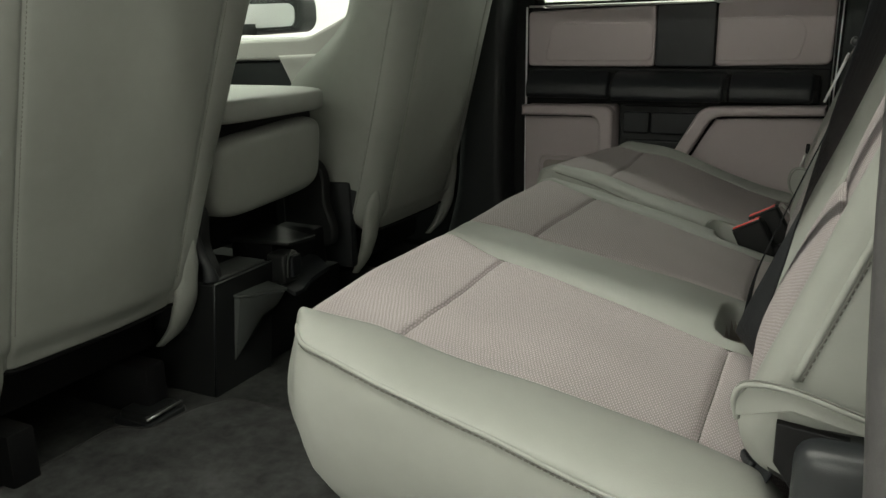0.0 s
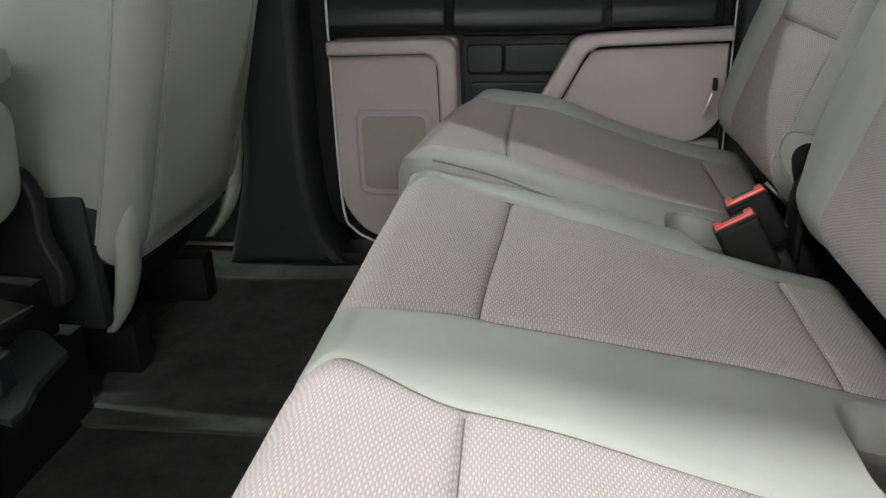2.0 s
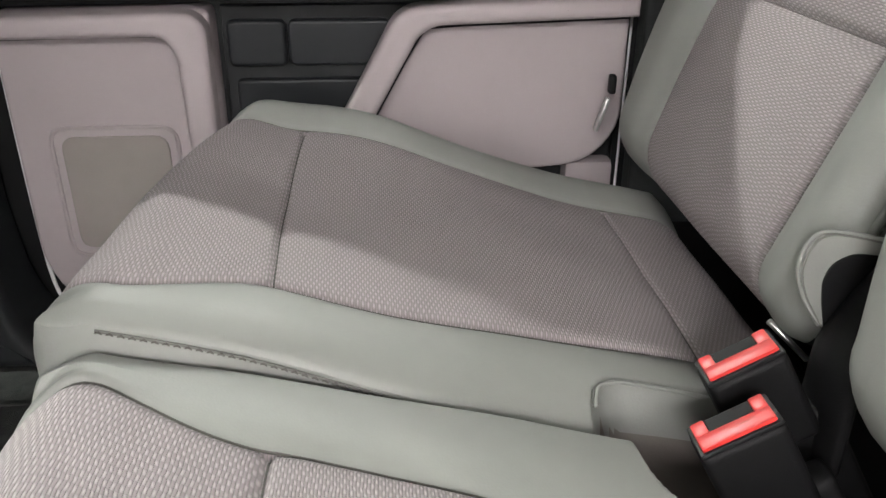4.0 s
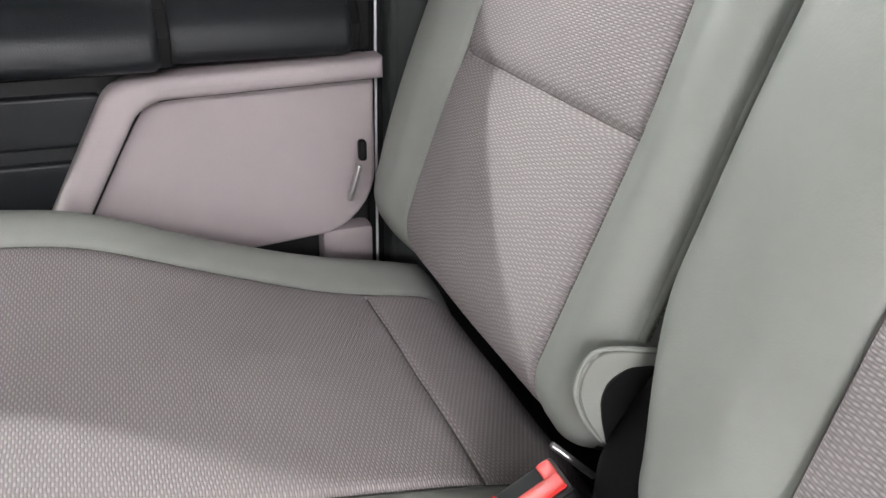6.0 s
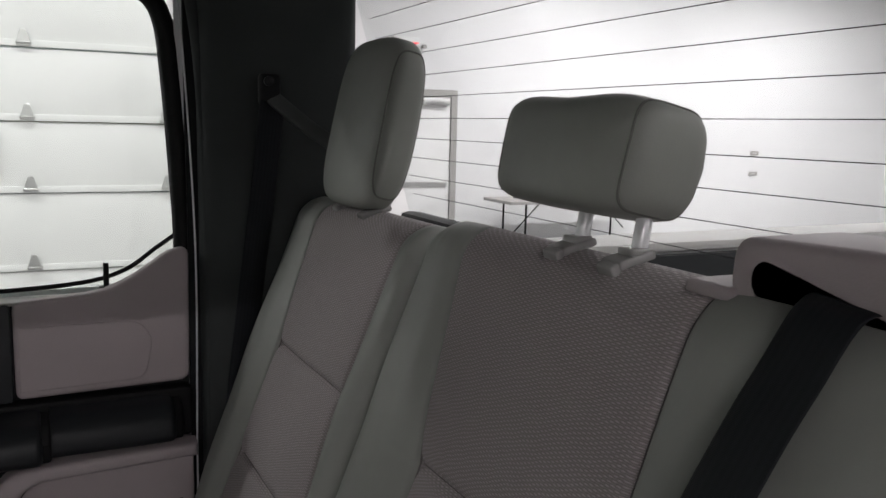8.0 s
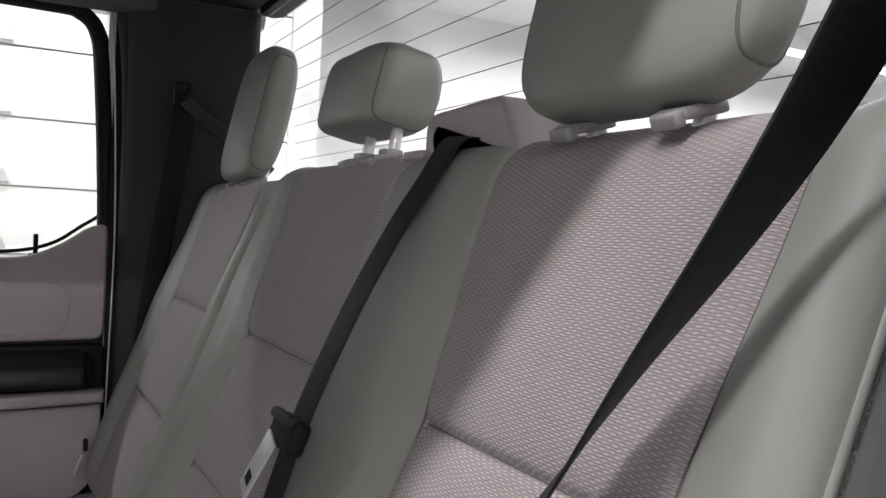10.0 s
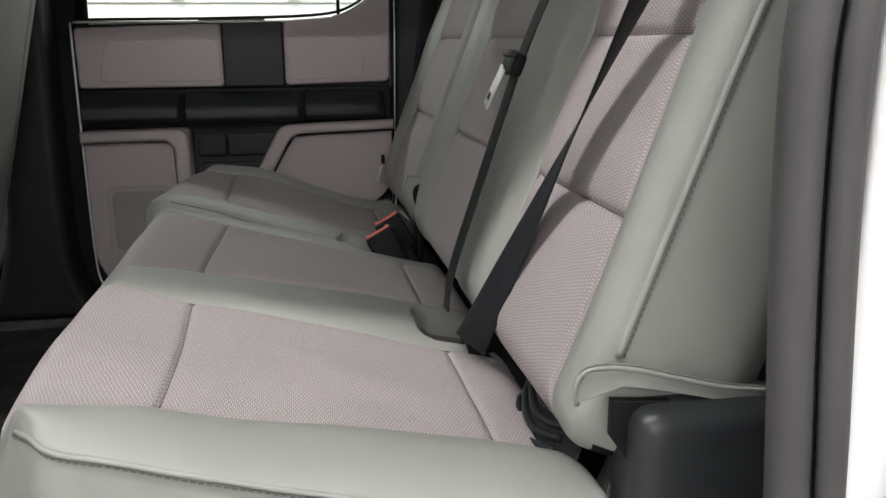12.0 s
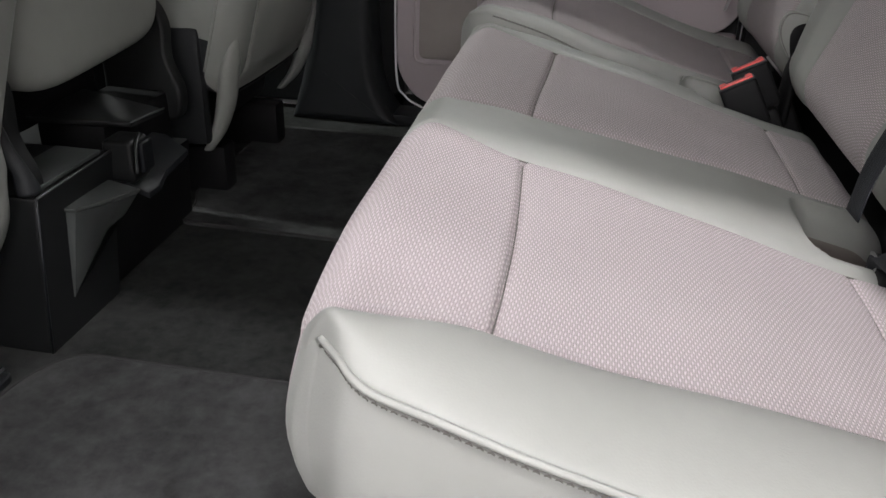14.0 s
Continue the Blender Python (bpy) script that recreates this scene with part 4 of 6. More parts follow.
def in_well(w, u, v, r=0.028):
    """How far a point lies outside the rounded outline of a buckle pocket."""
    qu, qv = abs(u - (w[0] + w[1]) / 2) - (w[1] - w[0]) / 2 + r, abs(v - (w[2] + w[3]) / 2) - (w[3] - w[2]) / 2 + r
    return np.hypot(np.maximum(qu, 0), np.maximum(qv, 0)) + np.minimum(np.maximum(qu, qv), 0) - r


def bench_cushion(name, label, y0, y1, inserts, wells, near_edge, far_edge, U_FRONT, group="rear bench cushions"):
    root = thing(name, label, "seat cushion", group)
    u_min = 0.006 if y0 < 0.5 else -0.008
    vseams = sorted({s for ab in inserts for s in ab})

    def warp(u, v):
        flare = 1.0 if y0 < 0.5 else 1.25 - 0.25 * smoothstep(1.10, 1.30, v)
        t = (0.030 if y0 < 0.5 else 0.022) * smoothstep(U_FRONT, U_REAR, u) - 0.034 * flare * smoothstep(0, 1, (U_FRONT - u) / 0.12) * (0.4 + 0.6 * smoothstep(0.0, 0.06, u))
        ctrl, val = [y0], [0.0]
        for a, b in inserts:
            ctrl += [a, b]
            val += [1.0, -1.0]
        if y0 < 0.5:
            val[-1] = -1.45
        ctrl.append(y1)
        val.append(0.0)
        edge = smoothstep(0, 0.03, np.minimum(v - y0, y1 - v))
        bow = 0.006 * np.exp(-((u - U_FRONT) / 0.05) ** 2) * np.sin(v * 9)
        pull = 0.018 * np.exp(-(v / 0.13) ** 2) * (1 - smoothstep(0.0, 0.10, u)) + (0.008 - 0.011 * v) * smoothstep(0.25, U_REAR, u) * (1 - 0.5 * smoothstep(U_REAR, 0.55, u))
        if y0 > 0.5:
            pull = pull + 0.045 * np.exp(-((y1 - v) / 0.14) ** 2) * (1 - smoothstep(0.0, 0.15, u))
        out = BOW(u) * (1 - smoothstep(0.0, 0.062, v)) if y0 < 0.5 else 0.0
        return bow * edge + pull, np.interp(v, ctrl, val) * t * edge - out

    def surf(u, v):
        h = TOP(u)
        if y0 > 0.5:
            # the single cushion stands a little higher beside the wide one
            h = h + 0.020 * (1 - smoothstep(0.95, 1.25, v)) * (1 - smoothstep(0.05, 0.33, u))
            # and swells behind its far front corner
            h = h + 0.020 * smoothstep(1.18, 1.40, v) * np.exp(-((u - 0.19) / 0.115) ** 2) - 0.005 * smoothstep(1.25, 1.40, v) * np.exp(-((u - 0.03) / 0.04) ** 2)
        inside = np.zeros_like(u)
        for a, b in inserts:
            s = np.clip((v - a) / (b - a), 0, 1)
            m = ((v > a) & (v < b)).astype(float)
            bul = np.power(np.maximum(0, np.sin(math.pi * s)), 0.9)
            c = np.clip((u - U_FRONT) / (U_REAR - U_FRONT), 0, 1)
            f = np.clip(u / U_FRONT, 0, 1)
            h = h + m * (0.009 * np.power(np.maximum(0, np.sin(math.pi * c)), 0.6) * bul + 0.005 * np.power(np.maximum(0, np.sin(math.pi * f)), 0.7) * bul)
            inside = np.maximum(inside, m)
            for line in (U_FRONT, U_REAR):
                h = h - m * 0.0055 * np.exp(-((u - line) / 0.0030) ** 2) - m * 0.0008 * np.exp(-((u - line) / 0.010) ** 2)
            for line in (a, b):
                h = h - 0.0042 * np.exp(-((v - line) / 0.0045) ** 2) - 0.0012 * np.exp(-((v - line) / 0.013) ** 2)
        h = h + (1 - inside) * (0.0005 + 0.011 * (smoothstep(0.10, 0.04, v) * (0.35 + 0.65 * smoothstep(0.0, 0.075, u)) if y0 < 0.5 else smoothstep(1.35, 1.40, v)))
        if y0 < 0.5:
            # the bolster on the door side is stuffed round
            h = h + 0.0085 * np.sin(math.pi * np.clip(v / 0.064, 0, 1)) ** 1.3 * smoothstep(0.0, 0.05, u)
        for w in wells:
            h = h - w[4] * (1 - smoothstep(-0.009, 0.005, in_well(w, u, v)))
        h = h + 0.0012 * np.sin(u * 31 + v * 17) * np.sin(v * 23 - u * 11)
        return h

    def drops(u, v, d, w):
        dip = np.sin(math.pi / 2 * np.clip((u - 0.004) / 0.10, 0, 1))
        side = np.where(v < (y0 + y1) / 2, near_edge[0] + near_edge[1] * u + near_edge[2] * dip, far_edge[0] + far_edge[1] * u + far_edge[2] * dip)
        if y0 < 0.5:
            side = np.where(v < (y0 + y1) / 2, SIDE(u), side)
        w = smoothstep(0.08, 0.5, w)
        e = w * side + (1 - w) * np.where(u < 0.2, 0.036, 0.05)
        return e * roll(d, 0.048)

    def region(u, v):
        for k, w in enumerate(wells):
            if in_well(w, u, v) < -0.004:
                # pocket shade is put into the colour, from the same vinyl
                return ("buckle_pocket", k, VINYL_SHADED)
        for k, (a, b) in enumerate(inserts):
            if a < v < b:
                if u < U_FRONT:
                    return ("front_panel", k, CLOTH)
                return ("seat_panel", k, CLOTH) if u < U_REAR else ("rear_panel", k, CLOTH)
        k = sum(v > (a + b) / 2 for a, b in inserts)
        return ("bolster", k, VINYL)

    def wall(u, v):
        away = v - y0 if y0 < 0.5 else y1 - v
        tuck = BOW(u) * (1 - smoothstep(0.0, 0.12, v)) if y0 < 0.5 else 0.0 * u
        return LOW(u), 0.001 + 0.005 * smoothstep(0.0, 0.09, u) + 0.017 * np.exp(-(away / 0.10) ** 2) * np.exp(-(u / 0.085) ** 2), tuck

    def wall_region(u, v):
        if u < u_min + 0.003:
            for k, (a, b) in enumerate(inserts):
                if a - 0.004 < v < b + 0.004:
                    return ("front_fall", k, CLOTH)
        if u > 0.557:
            return ("rear_face", 0, BLACK)
        if u < u_min + 0.003:
            return ("front_side", 1 + sum(v > (a + b) / 2 for a, b in inserts), VINYL)
        return ("side_panel", int(v > (y0 + y1) / 2), VINYL)

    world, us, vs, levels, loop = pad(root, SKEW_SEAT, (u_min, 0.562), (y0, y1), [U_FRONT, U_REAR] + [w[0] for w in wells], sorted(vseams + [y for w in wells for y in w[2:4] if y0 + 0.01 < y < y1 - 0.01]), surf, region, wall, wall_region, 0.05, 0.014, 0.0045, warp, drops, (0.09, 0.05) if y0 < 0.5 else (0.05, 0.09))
    # welt and stitches along both long edges
    for row, out in ((0, -1), (len(vs) - 1, 1)):
        outer = (out < 0) == (y0 < 0.5)
        edge = [Vector(world[i, row]) + Vector((0, out * 0.001, 0.0)) for i in range(len(us)) if (0.0 if outer else 0.045) <= us[i] < 0.552]
        if outer:
            edge = [sum(edge[max(0, n - 2):n + 3], Vector()) / len(edge[max(0, n - 2):n + 3]) for n in range(len(edge))]
        if outer:
            edge.insert(0, edge[0] + Vector((-0.0035, -out * 0.005, -0.0045)))
            tube("welt", [p + Vector((0, 0, 0.0012)) for p in edge], 0.0026, VINYL, root, 8)
        # crease shade below the welt, drawn as a dark tube
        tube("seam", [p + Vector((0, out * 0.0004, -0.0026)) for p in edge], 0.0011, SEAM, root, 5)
        stitch_row("stitching", [p + Vector((0, out * 0.0016, -0.0034)) for p in edge], root, r=0.0009)
    # dark tubes along the insert seams draw the edge shading there
    for k, (a, b) in enumerate(inserts):
        for line in (U_FRONT, U_REAR):
            i = int(np.argmin(abs(us - line)))
            tube("seam", [world[i, j] for j in range(len(vs)) if a + 0.002 < vs[j] < b - 0.002], 0.0010, THREAD, root, 5)
        for line in (a, b):
            j = int(np.argmin(abs(vs - line)))
            tube("seam", [world[i, j] for i in range(len(us)) if 0.02 < us[i] < 0.53], 0.0009, THREAD, root, 5)
    # sewn rims of the buckle pockets
    for w in (wells if y0 > 0.5 else []):
        ring = rounded([(w[1], w[2]), (w[0], w[2]), (w[0], w[3]), (w[1], w[3])], [0, 0.03, 0.03, 0], 8)
        rim = []
        for a, b in zip(ring, ring[1:]):
            for s in range(6):
                q = a.lerp(b, s / 6)
                if y0 + 0.012 < q[1] < y1 - 0.012 and q[0] < 0.545:
                    away = (q - Vector(((w[0] + w[1]) / 2, (w[2] + w[3]) / 2))).normalized() * 0.009
                    i, j = int(np.argmin(abs(us - q[0] - away[0]))), int(np.argmin(abs(vs - q[1] - away[1])))
                    k, l = int(np.argmin(abs(us - q[0]))), int(np.argmin(abs(vs - q[1])))
                    rim.append(Vector((world[k, l][0], world[k, l][1], world[i, j][2] - 0.0015)))
        if len(rim) > 4:
            rim = smooth_path([sum(rim[max(0, n - 3):n + 4], Vector()) / len(rim[max(0, n - 3):n + 4]) for n in range(0, len(rim), 2)], 2)
            tube("pocket_rim", rim, 0.0016, VINYL, root, 7)
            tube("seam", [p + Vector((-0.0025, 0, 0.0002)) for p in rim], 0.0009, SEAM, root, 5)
    # base under the foam
    prism("cushion_pan", [(0.05, 0.215), (0.515, 0.215), (0.515, 0.14), (0.30, 0.145), (0.12, 0.19)], "y", y0 + 0.03, y1 - 0.03, BLACK, root, 0.0)
    return root


WIDE = bench_cushion("bench_cushion", "wide two-place rear seat cushion, taupe cloth inserts and grey vinyl bolsters", 0.0, 0.928,
                     [(0.061, 0.403), (0.547, 0.862)], [(0.438, 0.60, 0.425, 0.525, 0.052), (0.375, 0.60, 0.885, 0.99, 0.045)], (0.002, 0.070, 0.016), (0.000, 0.03, 0.0), 0.145)
NARROW = bench_cushion("bench_cushion", "single rear seat cushion with taupe cloth and grey vinyl bolsters", 0.936, 1.435,
                       [(1.013, 1.358)], [(0.353, 0.60, 0.86, 0.972, 0.05)], (0.006, 0.04, 0.0), (0.002, 0.070, 0.016), 0.136)


def cushion_frame():
    s = thing("bench_plinth", "black steel and plastic base under the rear bench", "seat base")
    box("riser", (0.20, 0.10, 0.001), (0.50, 0.36, 0.133), BLACK, s, 0.01)
    box("riser", (0.20, 0.56, 0.001), (0.50, 0.86, 0.133), BLACK, s, 0.01)
    box("riser", (0.20, 1.02, 0.001), (0.50, 1.38, 0.133), BLACK, s, 0.01)
    box("rear_ledge", (0.53, 0.035, 0.001), (0.92, 1.46, 0.215), BLACK, s, 0.01)


cushion_frame()

LEAN = Vector((0.346, 0, 0.938)).normalized()
NRM = LEAN.cross(Vector((0, 1, 0)))
OUT = SKEW.to_3x3() @ NRM
BACK_M = SKEW @ Matrix(((LEAN.x, 0, NRM.x, 0.503), (0, 1, 0, 0), (LEAN.z, 0, NRM.z, 0.315), (0, 0, 0, 1)))
S_LOW, S_UP, S_TOP = 0.2186, 0.398, 0.640


def on_back(z, y, out=0.0):
    """A point on the front of the backrest at height z, lifted off it by out."""
    s = (z - 0.315) / LEAN.z
    return BACK_M @ Vector((s, y, out))


def backrest(name, label, y0, y1, inserts, side0, side1, tuck=0.0, S_TOP=0.640, belly=0.0, flares=((0.028, 0.028), (0.028, 0.028))):
    root = thing(name, label, "seat back", "rear seat backs")
    vseams = sorted({s for ab in inserts for s in ab})

    def surf(u, v):
        h = 0.012 * np.sin(math.pi * np.clip(u / S_TOP, 0, 1)) * 0
        inside = np.zeros_like(u)
        for a, b in inserts:
            m = ((v > a) & (v < b)).astype(float)
            s = np.clip((v - a) / (b - a), 0, 1)
            bul = np.power(np.maximum(0, np.sin(math.pi * s)), 0.6)
            inside = np.maximum(inside, m)
            for lo, hi, amp in ((0, S_LOW, 0.012), (S_LOW, S_UP, 0.007), (S_UP, S_TOP, 0.006)):
                c = np.clip((u - lo) / (hi - lo), 0, 1)
                h = h + m * amp * np.power(np.maximum(0, np.sin(math.pi * c)), 0.7) * bul
            for line in (S_LOW, S_UP):
                h = h - m * 0.006 * np.exp(-((u - line) / 0.004) ** 2) - m * 0.003 * np.exp(-((u - line) / 0.015) ** 2)
            for line in (a, b):
                h = h - 0.005 * np.exp(-((v - line) / 0.0035) ** 2)
        # the bolsters stand proud of the inserts
        edge = np.full_like(u, 1.0)
        for a, b in inserts:
            edge = np.minimum(edge, np.where((v > a) & (v < b), 0.0, np.minimum(abs(v - a), abs(v - b))))
        h = h + 0.013 * smoothstep(0, 0.05, edge) * smoothstep(-0.1, 0.12, u) * (1 - 0.55 * smoothstep(0.36, 0.60, u))
        return h + 0.001 * np.sin(u * 29 + v * 13) * np.sin(v * 21)

    def drops(u, v, d, w):
        near = v < (y0 + y1) / 2
        side = np.where(near, side0[0], side1[0])
        e = w * side + (1 - w) * np.where(u < 0.3, 0.050, 0.045)
        return e * roll(d, w * np.where(near, side0[1], side1[1]) + (1 - w) * 0.055)

    def region(u, v):
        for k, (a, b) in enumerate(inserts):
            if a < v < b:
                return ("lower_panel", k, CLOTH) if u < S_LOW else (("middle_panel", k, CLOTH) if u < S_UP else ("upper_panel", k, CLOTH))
        return ("bolster", sum(v > (a + b) / 2 for a, b in inserts), VINYL)

    def wall(u, v):
        return np.full_like(u, -0.165), np.full_like(u, 0.004), 0.0

    def wall_region(u, v):
        if u > S_TOP - 0.004:
            for k, (a, b) in enumerate(inserts):
                if a < v < b:
                    return ("top_panel", k, CLOTH)
            return ("top_side", sum(v > (a + b) / 2 for a, b in inserts), VINYL)
        if u < 0.004:
            return ("bottom_face", 0, BLACK)
        return ("side_panel", int(v > (y0 + y1) / 2), VINYL)

    def warp(u, v):
        low, up = 0.010 * (1 - smoothstep(S_LOW, S_UP, u)) * smoothstep(-0.1, S_LOW, u), np.clip((u - S_UP) / (S_TOP - S_UP), 0, 1) ** 0.85
        ctrl, val = [y0], [(0.0, 0.0)]
        for (a, b), (fa, fb) in zip(inserts, flares):
            ctrl += [a, b]
            val += [(-1.0, -fa), (1.0, fb)]
        ctrl.append(y1)
        val.append((0.0, 0.0))
        shift = np.interp(v, ctrl, [q[0] for q in val]) * low + np.interp(v, ctrl, [q[1] for q in val]) * up
        return np.zeros_like(u), shift - tuck * smoothstep(y1 - 0.13, y1, v) * (1 - smoothstep(0.02, 0.17, u)) + belly * smoothstep(y1 - 0.13, y1, v) * np.sin(math.pi * np.clip(u / S_TOP, 0, 1))

    world, us, vs, levels, loop = pad(root, BACK_M, (0, S_TOP), (y0, y1), [S_LOW, S_UP], vseams, surf, region, wall, wall_region, 0.05, None, 0.008, warp, drops)
    for row, out in ((0, -1), (len(vs) - 1, 1)):
        edge = [Vector(world[i, row]) for i in range(len(us)) if (0.105 if y0 + out < 0 else 0.03) < us[i] < S_TOP - 0.03]
        tube("welt", [p + Vector((0, -out * 0.0018, 0)) for p in edge], 0.0040, VINYL, root, 8)
        # dark tube painted in for the shade behind the welt
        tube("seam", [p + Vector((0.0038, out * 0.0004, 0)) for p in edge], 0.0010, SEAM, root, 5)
        stitch_row("stitching", [p + Vector((0.0052, out * 0.0012, 0)) for p in edge], root, r=0.0008)
    # seam shading on the cloth, laid in as thin darker tubes
    for a, b in inserts:
        for line in (a, b):
            j = int(np.argmin(abs(vs - line)))
            tube("seam", [world[i, j] for i in range(len(us)) if 0.01 < us[i] < S_TOP - 0.01], 0.0011, CLOTH_SEAM, root, 5)
        for line in (S_LOW, S_UP):
            i = int(np.argmin(abs(us - line)))
            tube("seam", [world[i, j] for j in range(len(vs)) if a + 0.002 < vs[j] < b - 0.002], 0.0010, CLOTH_SEAM, root, 5)
    # back shell
    lo, hi = BACK_M @ Vector((0.01, 0, -0.167)), BACK_M @ Vector((S_TOP - 0.015, 0, -0.167))
    ya, yb = SKEW @ Vector((0, y0 + 0.008, 0)), SKEW @ Vector((0, y1 - 0.008, 0))
    bm = bmesh.new()
    q = [lo, hi, hi - OUT * 0.02, lo - OUT * 0.02]
    a = [bm.verts.new(p + ya) for p in q]
    b = [bm.verts.new(p + yb) for p in q]
    bm.faces.new(a)
    bm.faces.new(b[::-1])
    for i in range(4):
        bm.faces.new((a[i], b[i], b[(i + 1) % 4], a[(i + 1) % 4]))
    part("back_shell", bm, BLACK, root)
    return root


backrest("bench_seat_back", "wide rear seat back in taupe cloth with grey vinyl bolsters", 0.0, 0.974, [(0.072, 0.330), (0.555, 0.835)], (0.030, 0.050), (0.028, 0.028), 0.045, 0.654, flares=((0.028, 0.028), (0.006, 0.066)))
backrest("bench_seat_back", "single rear seat back in taupe cloth with grey vinyl bolsters", 0.988, 1.468, [(1.066, 1.340)], (0.028, 0.028), (0.055, 0.055), belly=0.018)


def headrest(label, y, w, h, z, x, d, posts, yp, seat=0.876):
    root = thing("headrest", label, "headrest", "rear headrests")
    lean = Euler((0, radians(12), 0)).to_matrix()
    P = 4.4 if h > 0.15 else 5.6

    def shape(v):
        k = 1 - 0.10 * max(0, v.z / h + 0.1) if h > 0.15 else 1.0 - 0.07 * max(0, -v.z / h)
        front = 1 if v.x < 0 else 0.3
        dip = 0.0 if h > 0.15 else 0.004 * math.exp(-(v.y / 0.045) ** 2) * max(0, v.z / h * 2)
        belly = 1.0 if v.x < 0 else 1.0 - 0.28 * (2 * v.z / h) ** 2
        u = Vector(((v.x + 0.10 * d * (v.y / w) ** 2 * 4 * front) * belly, v.y * k, v.z - dip))
        return lean @ u + Vector((x, y, z + h / 2))
    vs, fs = blob(w, d, h, P, 64, 36, shape)
    faces_mesh("cover", vs, fs, VINYL_BACK, root)
    # welts where the side panels are sewn on
    for s in (-1, 1):
        yy, ring = s * (w / 2 - 0.014), []
        for k in range(48):
            q = 2 * math.pi * k / 48
            e, f = 2 / P, (1 - (abs(yy) / (w / 2)) ** P) ** (1 / P)
            cx, sz = math.cos(q), math.sin(q)
            ring.append(shape(Vector((d / 2 * f * math.copysign(abs(cx) ** e, cx), yy, h / 2 * f * math.copysign(abs(sz) ** e, sz)))))
        tube("welt", ring, 0.0014, SEAM, root, 6, "", True)
    for dy in posts:
        foot = Vector((x - 0.012, yp + dy, seat))
        tube("post", [Vector((x + 0.002, yp + dy, z + 0.03)), foot], 0.0072, CHROME, root, 12, "chrome headrest post")
        sl = part("sleeve", bevelled_box((0.038, 0.028, 0.008), foot + Vector((-0.005, 0, 0.028)), 0.0035, 3, Euler((0, radians(-14), 0)).to_matrix()), SLEEVE, root, "grey plastic guide sleeve")
        part("collar", bevelled_box((0.021, 0.022, 0.008), foot + Vector((0.001, 0, 0.033)), 0.003, 3), SLEEVE, sl)
        part("button", bevelled_box((0.010, 0.024, 0.011), foot + Vector((-0.025, 0, 0.020)), 0.0035, 3, Euler((0, radians(-24), 0)).to_matrix()), SLEEVE, sl)
    return root


headrest("tall grey vinyl headrest on short chrome posts", 1.290, 0.242, 0.250, 0.899, 0.738, 0.068, (-0.055, 0.055), 1.273)
headrest("low wide grey vinyl headrest raised on chrome posts", 0.760, 0.225, 0.104, 0.948, 0.752, 0.095, (-0.041, 0.041), 0.715, 0.890)
headrest("tall grey vinyl headrest on short chrome posts", 0.228, 0.250, 0.235, 0.918, 0.745, 0.068, (-0.055, 0.055), 0.222, 0.890)


# ---------------------------------------------------------------- belts
def belt_guide():
    g = thing("belt_guide", "grey plastic shoulder belt housing on top of the seat back", "belt housing")
    prism("housing", [(0.556, 0.908), (0.553, 0.954), (0.400, 0.959), (0.366, 0.896), (0.446, 0.890), (0.452, 0.913), (0.524, 0.930), (0.524, 0.922), (0.503, 0.920), (0.503, 0.908)],
          "x", 0.728, 0.815, TRIM, g, 0.007, "", r=[0.008, 0.010, 0.016, 0.008, 0.006, 0.002, 0.002, 0.002, 0.003, 0.003])
    box("slot", (0.745, 0.448, 0.900), (0.80, 0.528, 0.930), BLACK, g, 0.003)
    part("tab", bevelled_box((0.05, 0.045, 0.011), (0.745, 0.568, 0.912), 0.005, 3), TRIM, g)


belt_guide()


def centre_belt():
    b = thing("shoulder_belt", "black centre seat belt hanging down the seat back", "seat belt", "rear seat belts")
    zs = [(0.31, 0.435, 0.020), (0.36, 0.440, 0.030), (0.45, 0.448, 0.032), (0.55, 0.462, 0.032), (0.65, 0.472, 0.032), (0.75, 0.466, 0.028), (0.83, 0.456, 0.02), (0.875, 0.450, 0.012)]
    pts = [on_back(z, y, o) for z, y, o in zs] + [Vector((0.715, 0.458, 0.921)), Vector((0.755, 0.462, 0.918)), Vector((0.80, 0.462, 0.912))]
    path = smooth_path(pts, 8)
    ribbon("webbing", path, [(0.05, 1, 0.1)] * len(path), 0.048, 0.0016, WEB, b)
    c = on_back(0.635, 0.468, 0.040)
    rot = BACK_M.to_3x3()
    tg = part("tongue_grip", bevelled_box((0.030, 0.062, 0.016), c, 0.006, 3, rot), BLACK, b, "black plastic belt tongue grip")
    turn = rot @ Matrix.Rotation(radians(-20), 3, "Z")
    part("tongue_plate", bevelled_box((0.060, 0.027, 0.0030), c + turn @ Vector((-0.040, 0.004, 0.010)), 0.0012, 2, turn), LATCH, tg, "steel latch plate")
    part("slot_hole", bevelled_box((0.012, 0.016, 0.0038), c + turn @ Vector((-0.055, 0.004, 0.010)), 0.001, 1, turn), BLACK, tg)
    part("grip_rib", bevelled_box((0.010, 0.05, 0.012), c + rot @ Vector((0.012, 0, 0.009)), 0.004, 2, rot), DARK, tg)


centre_belt()


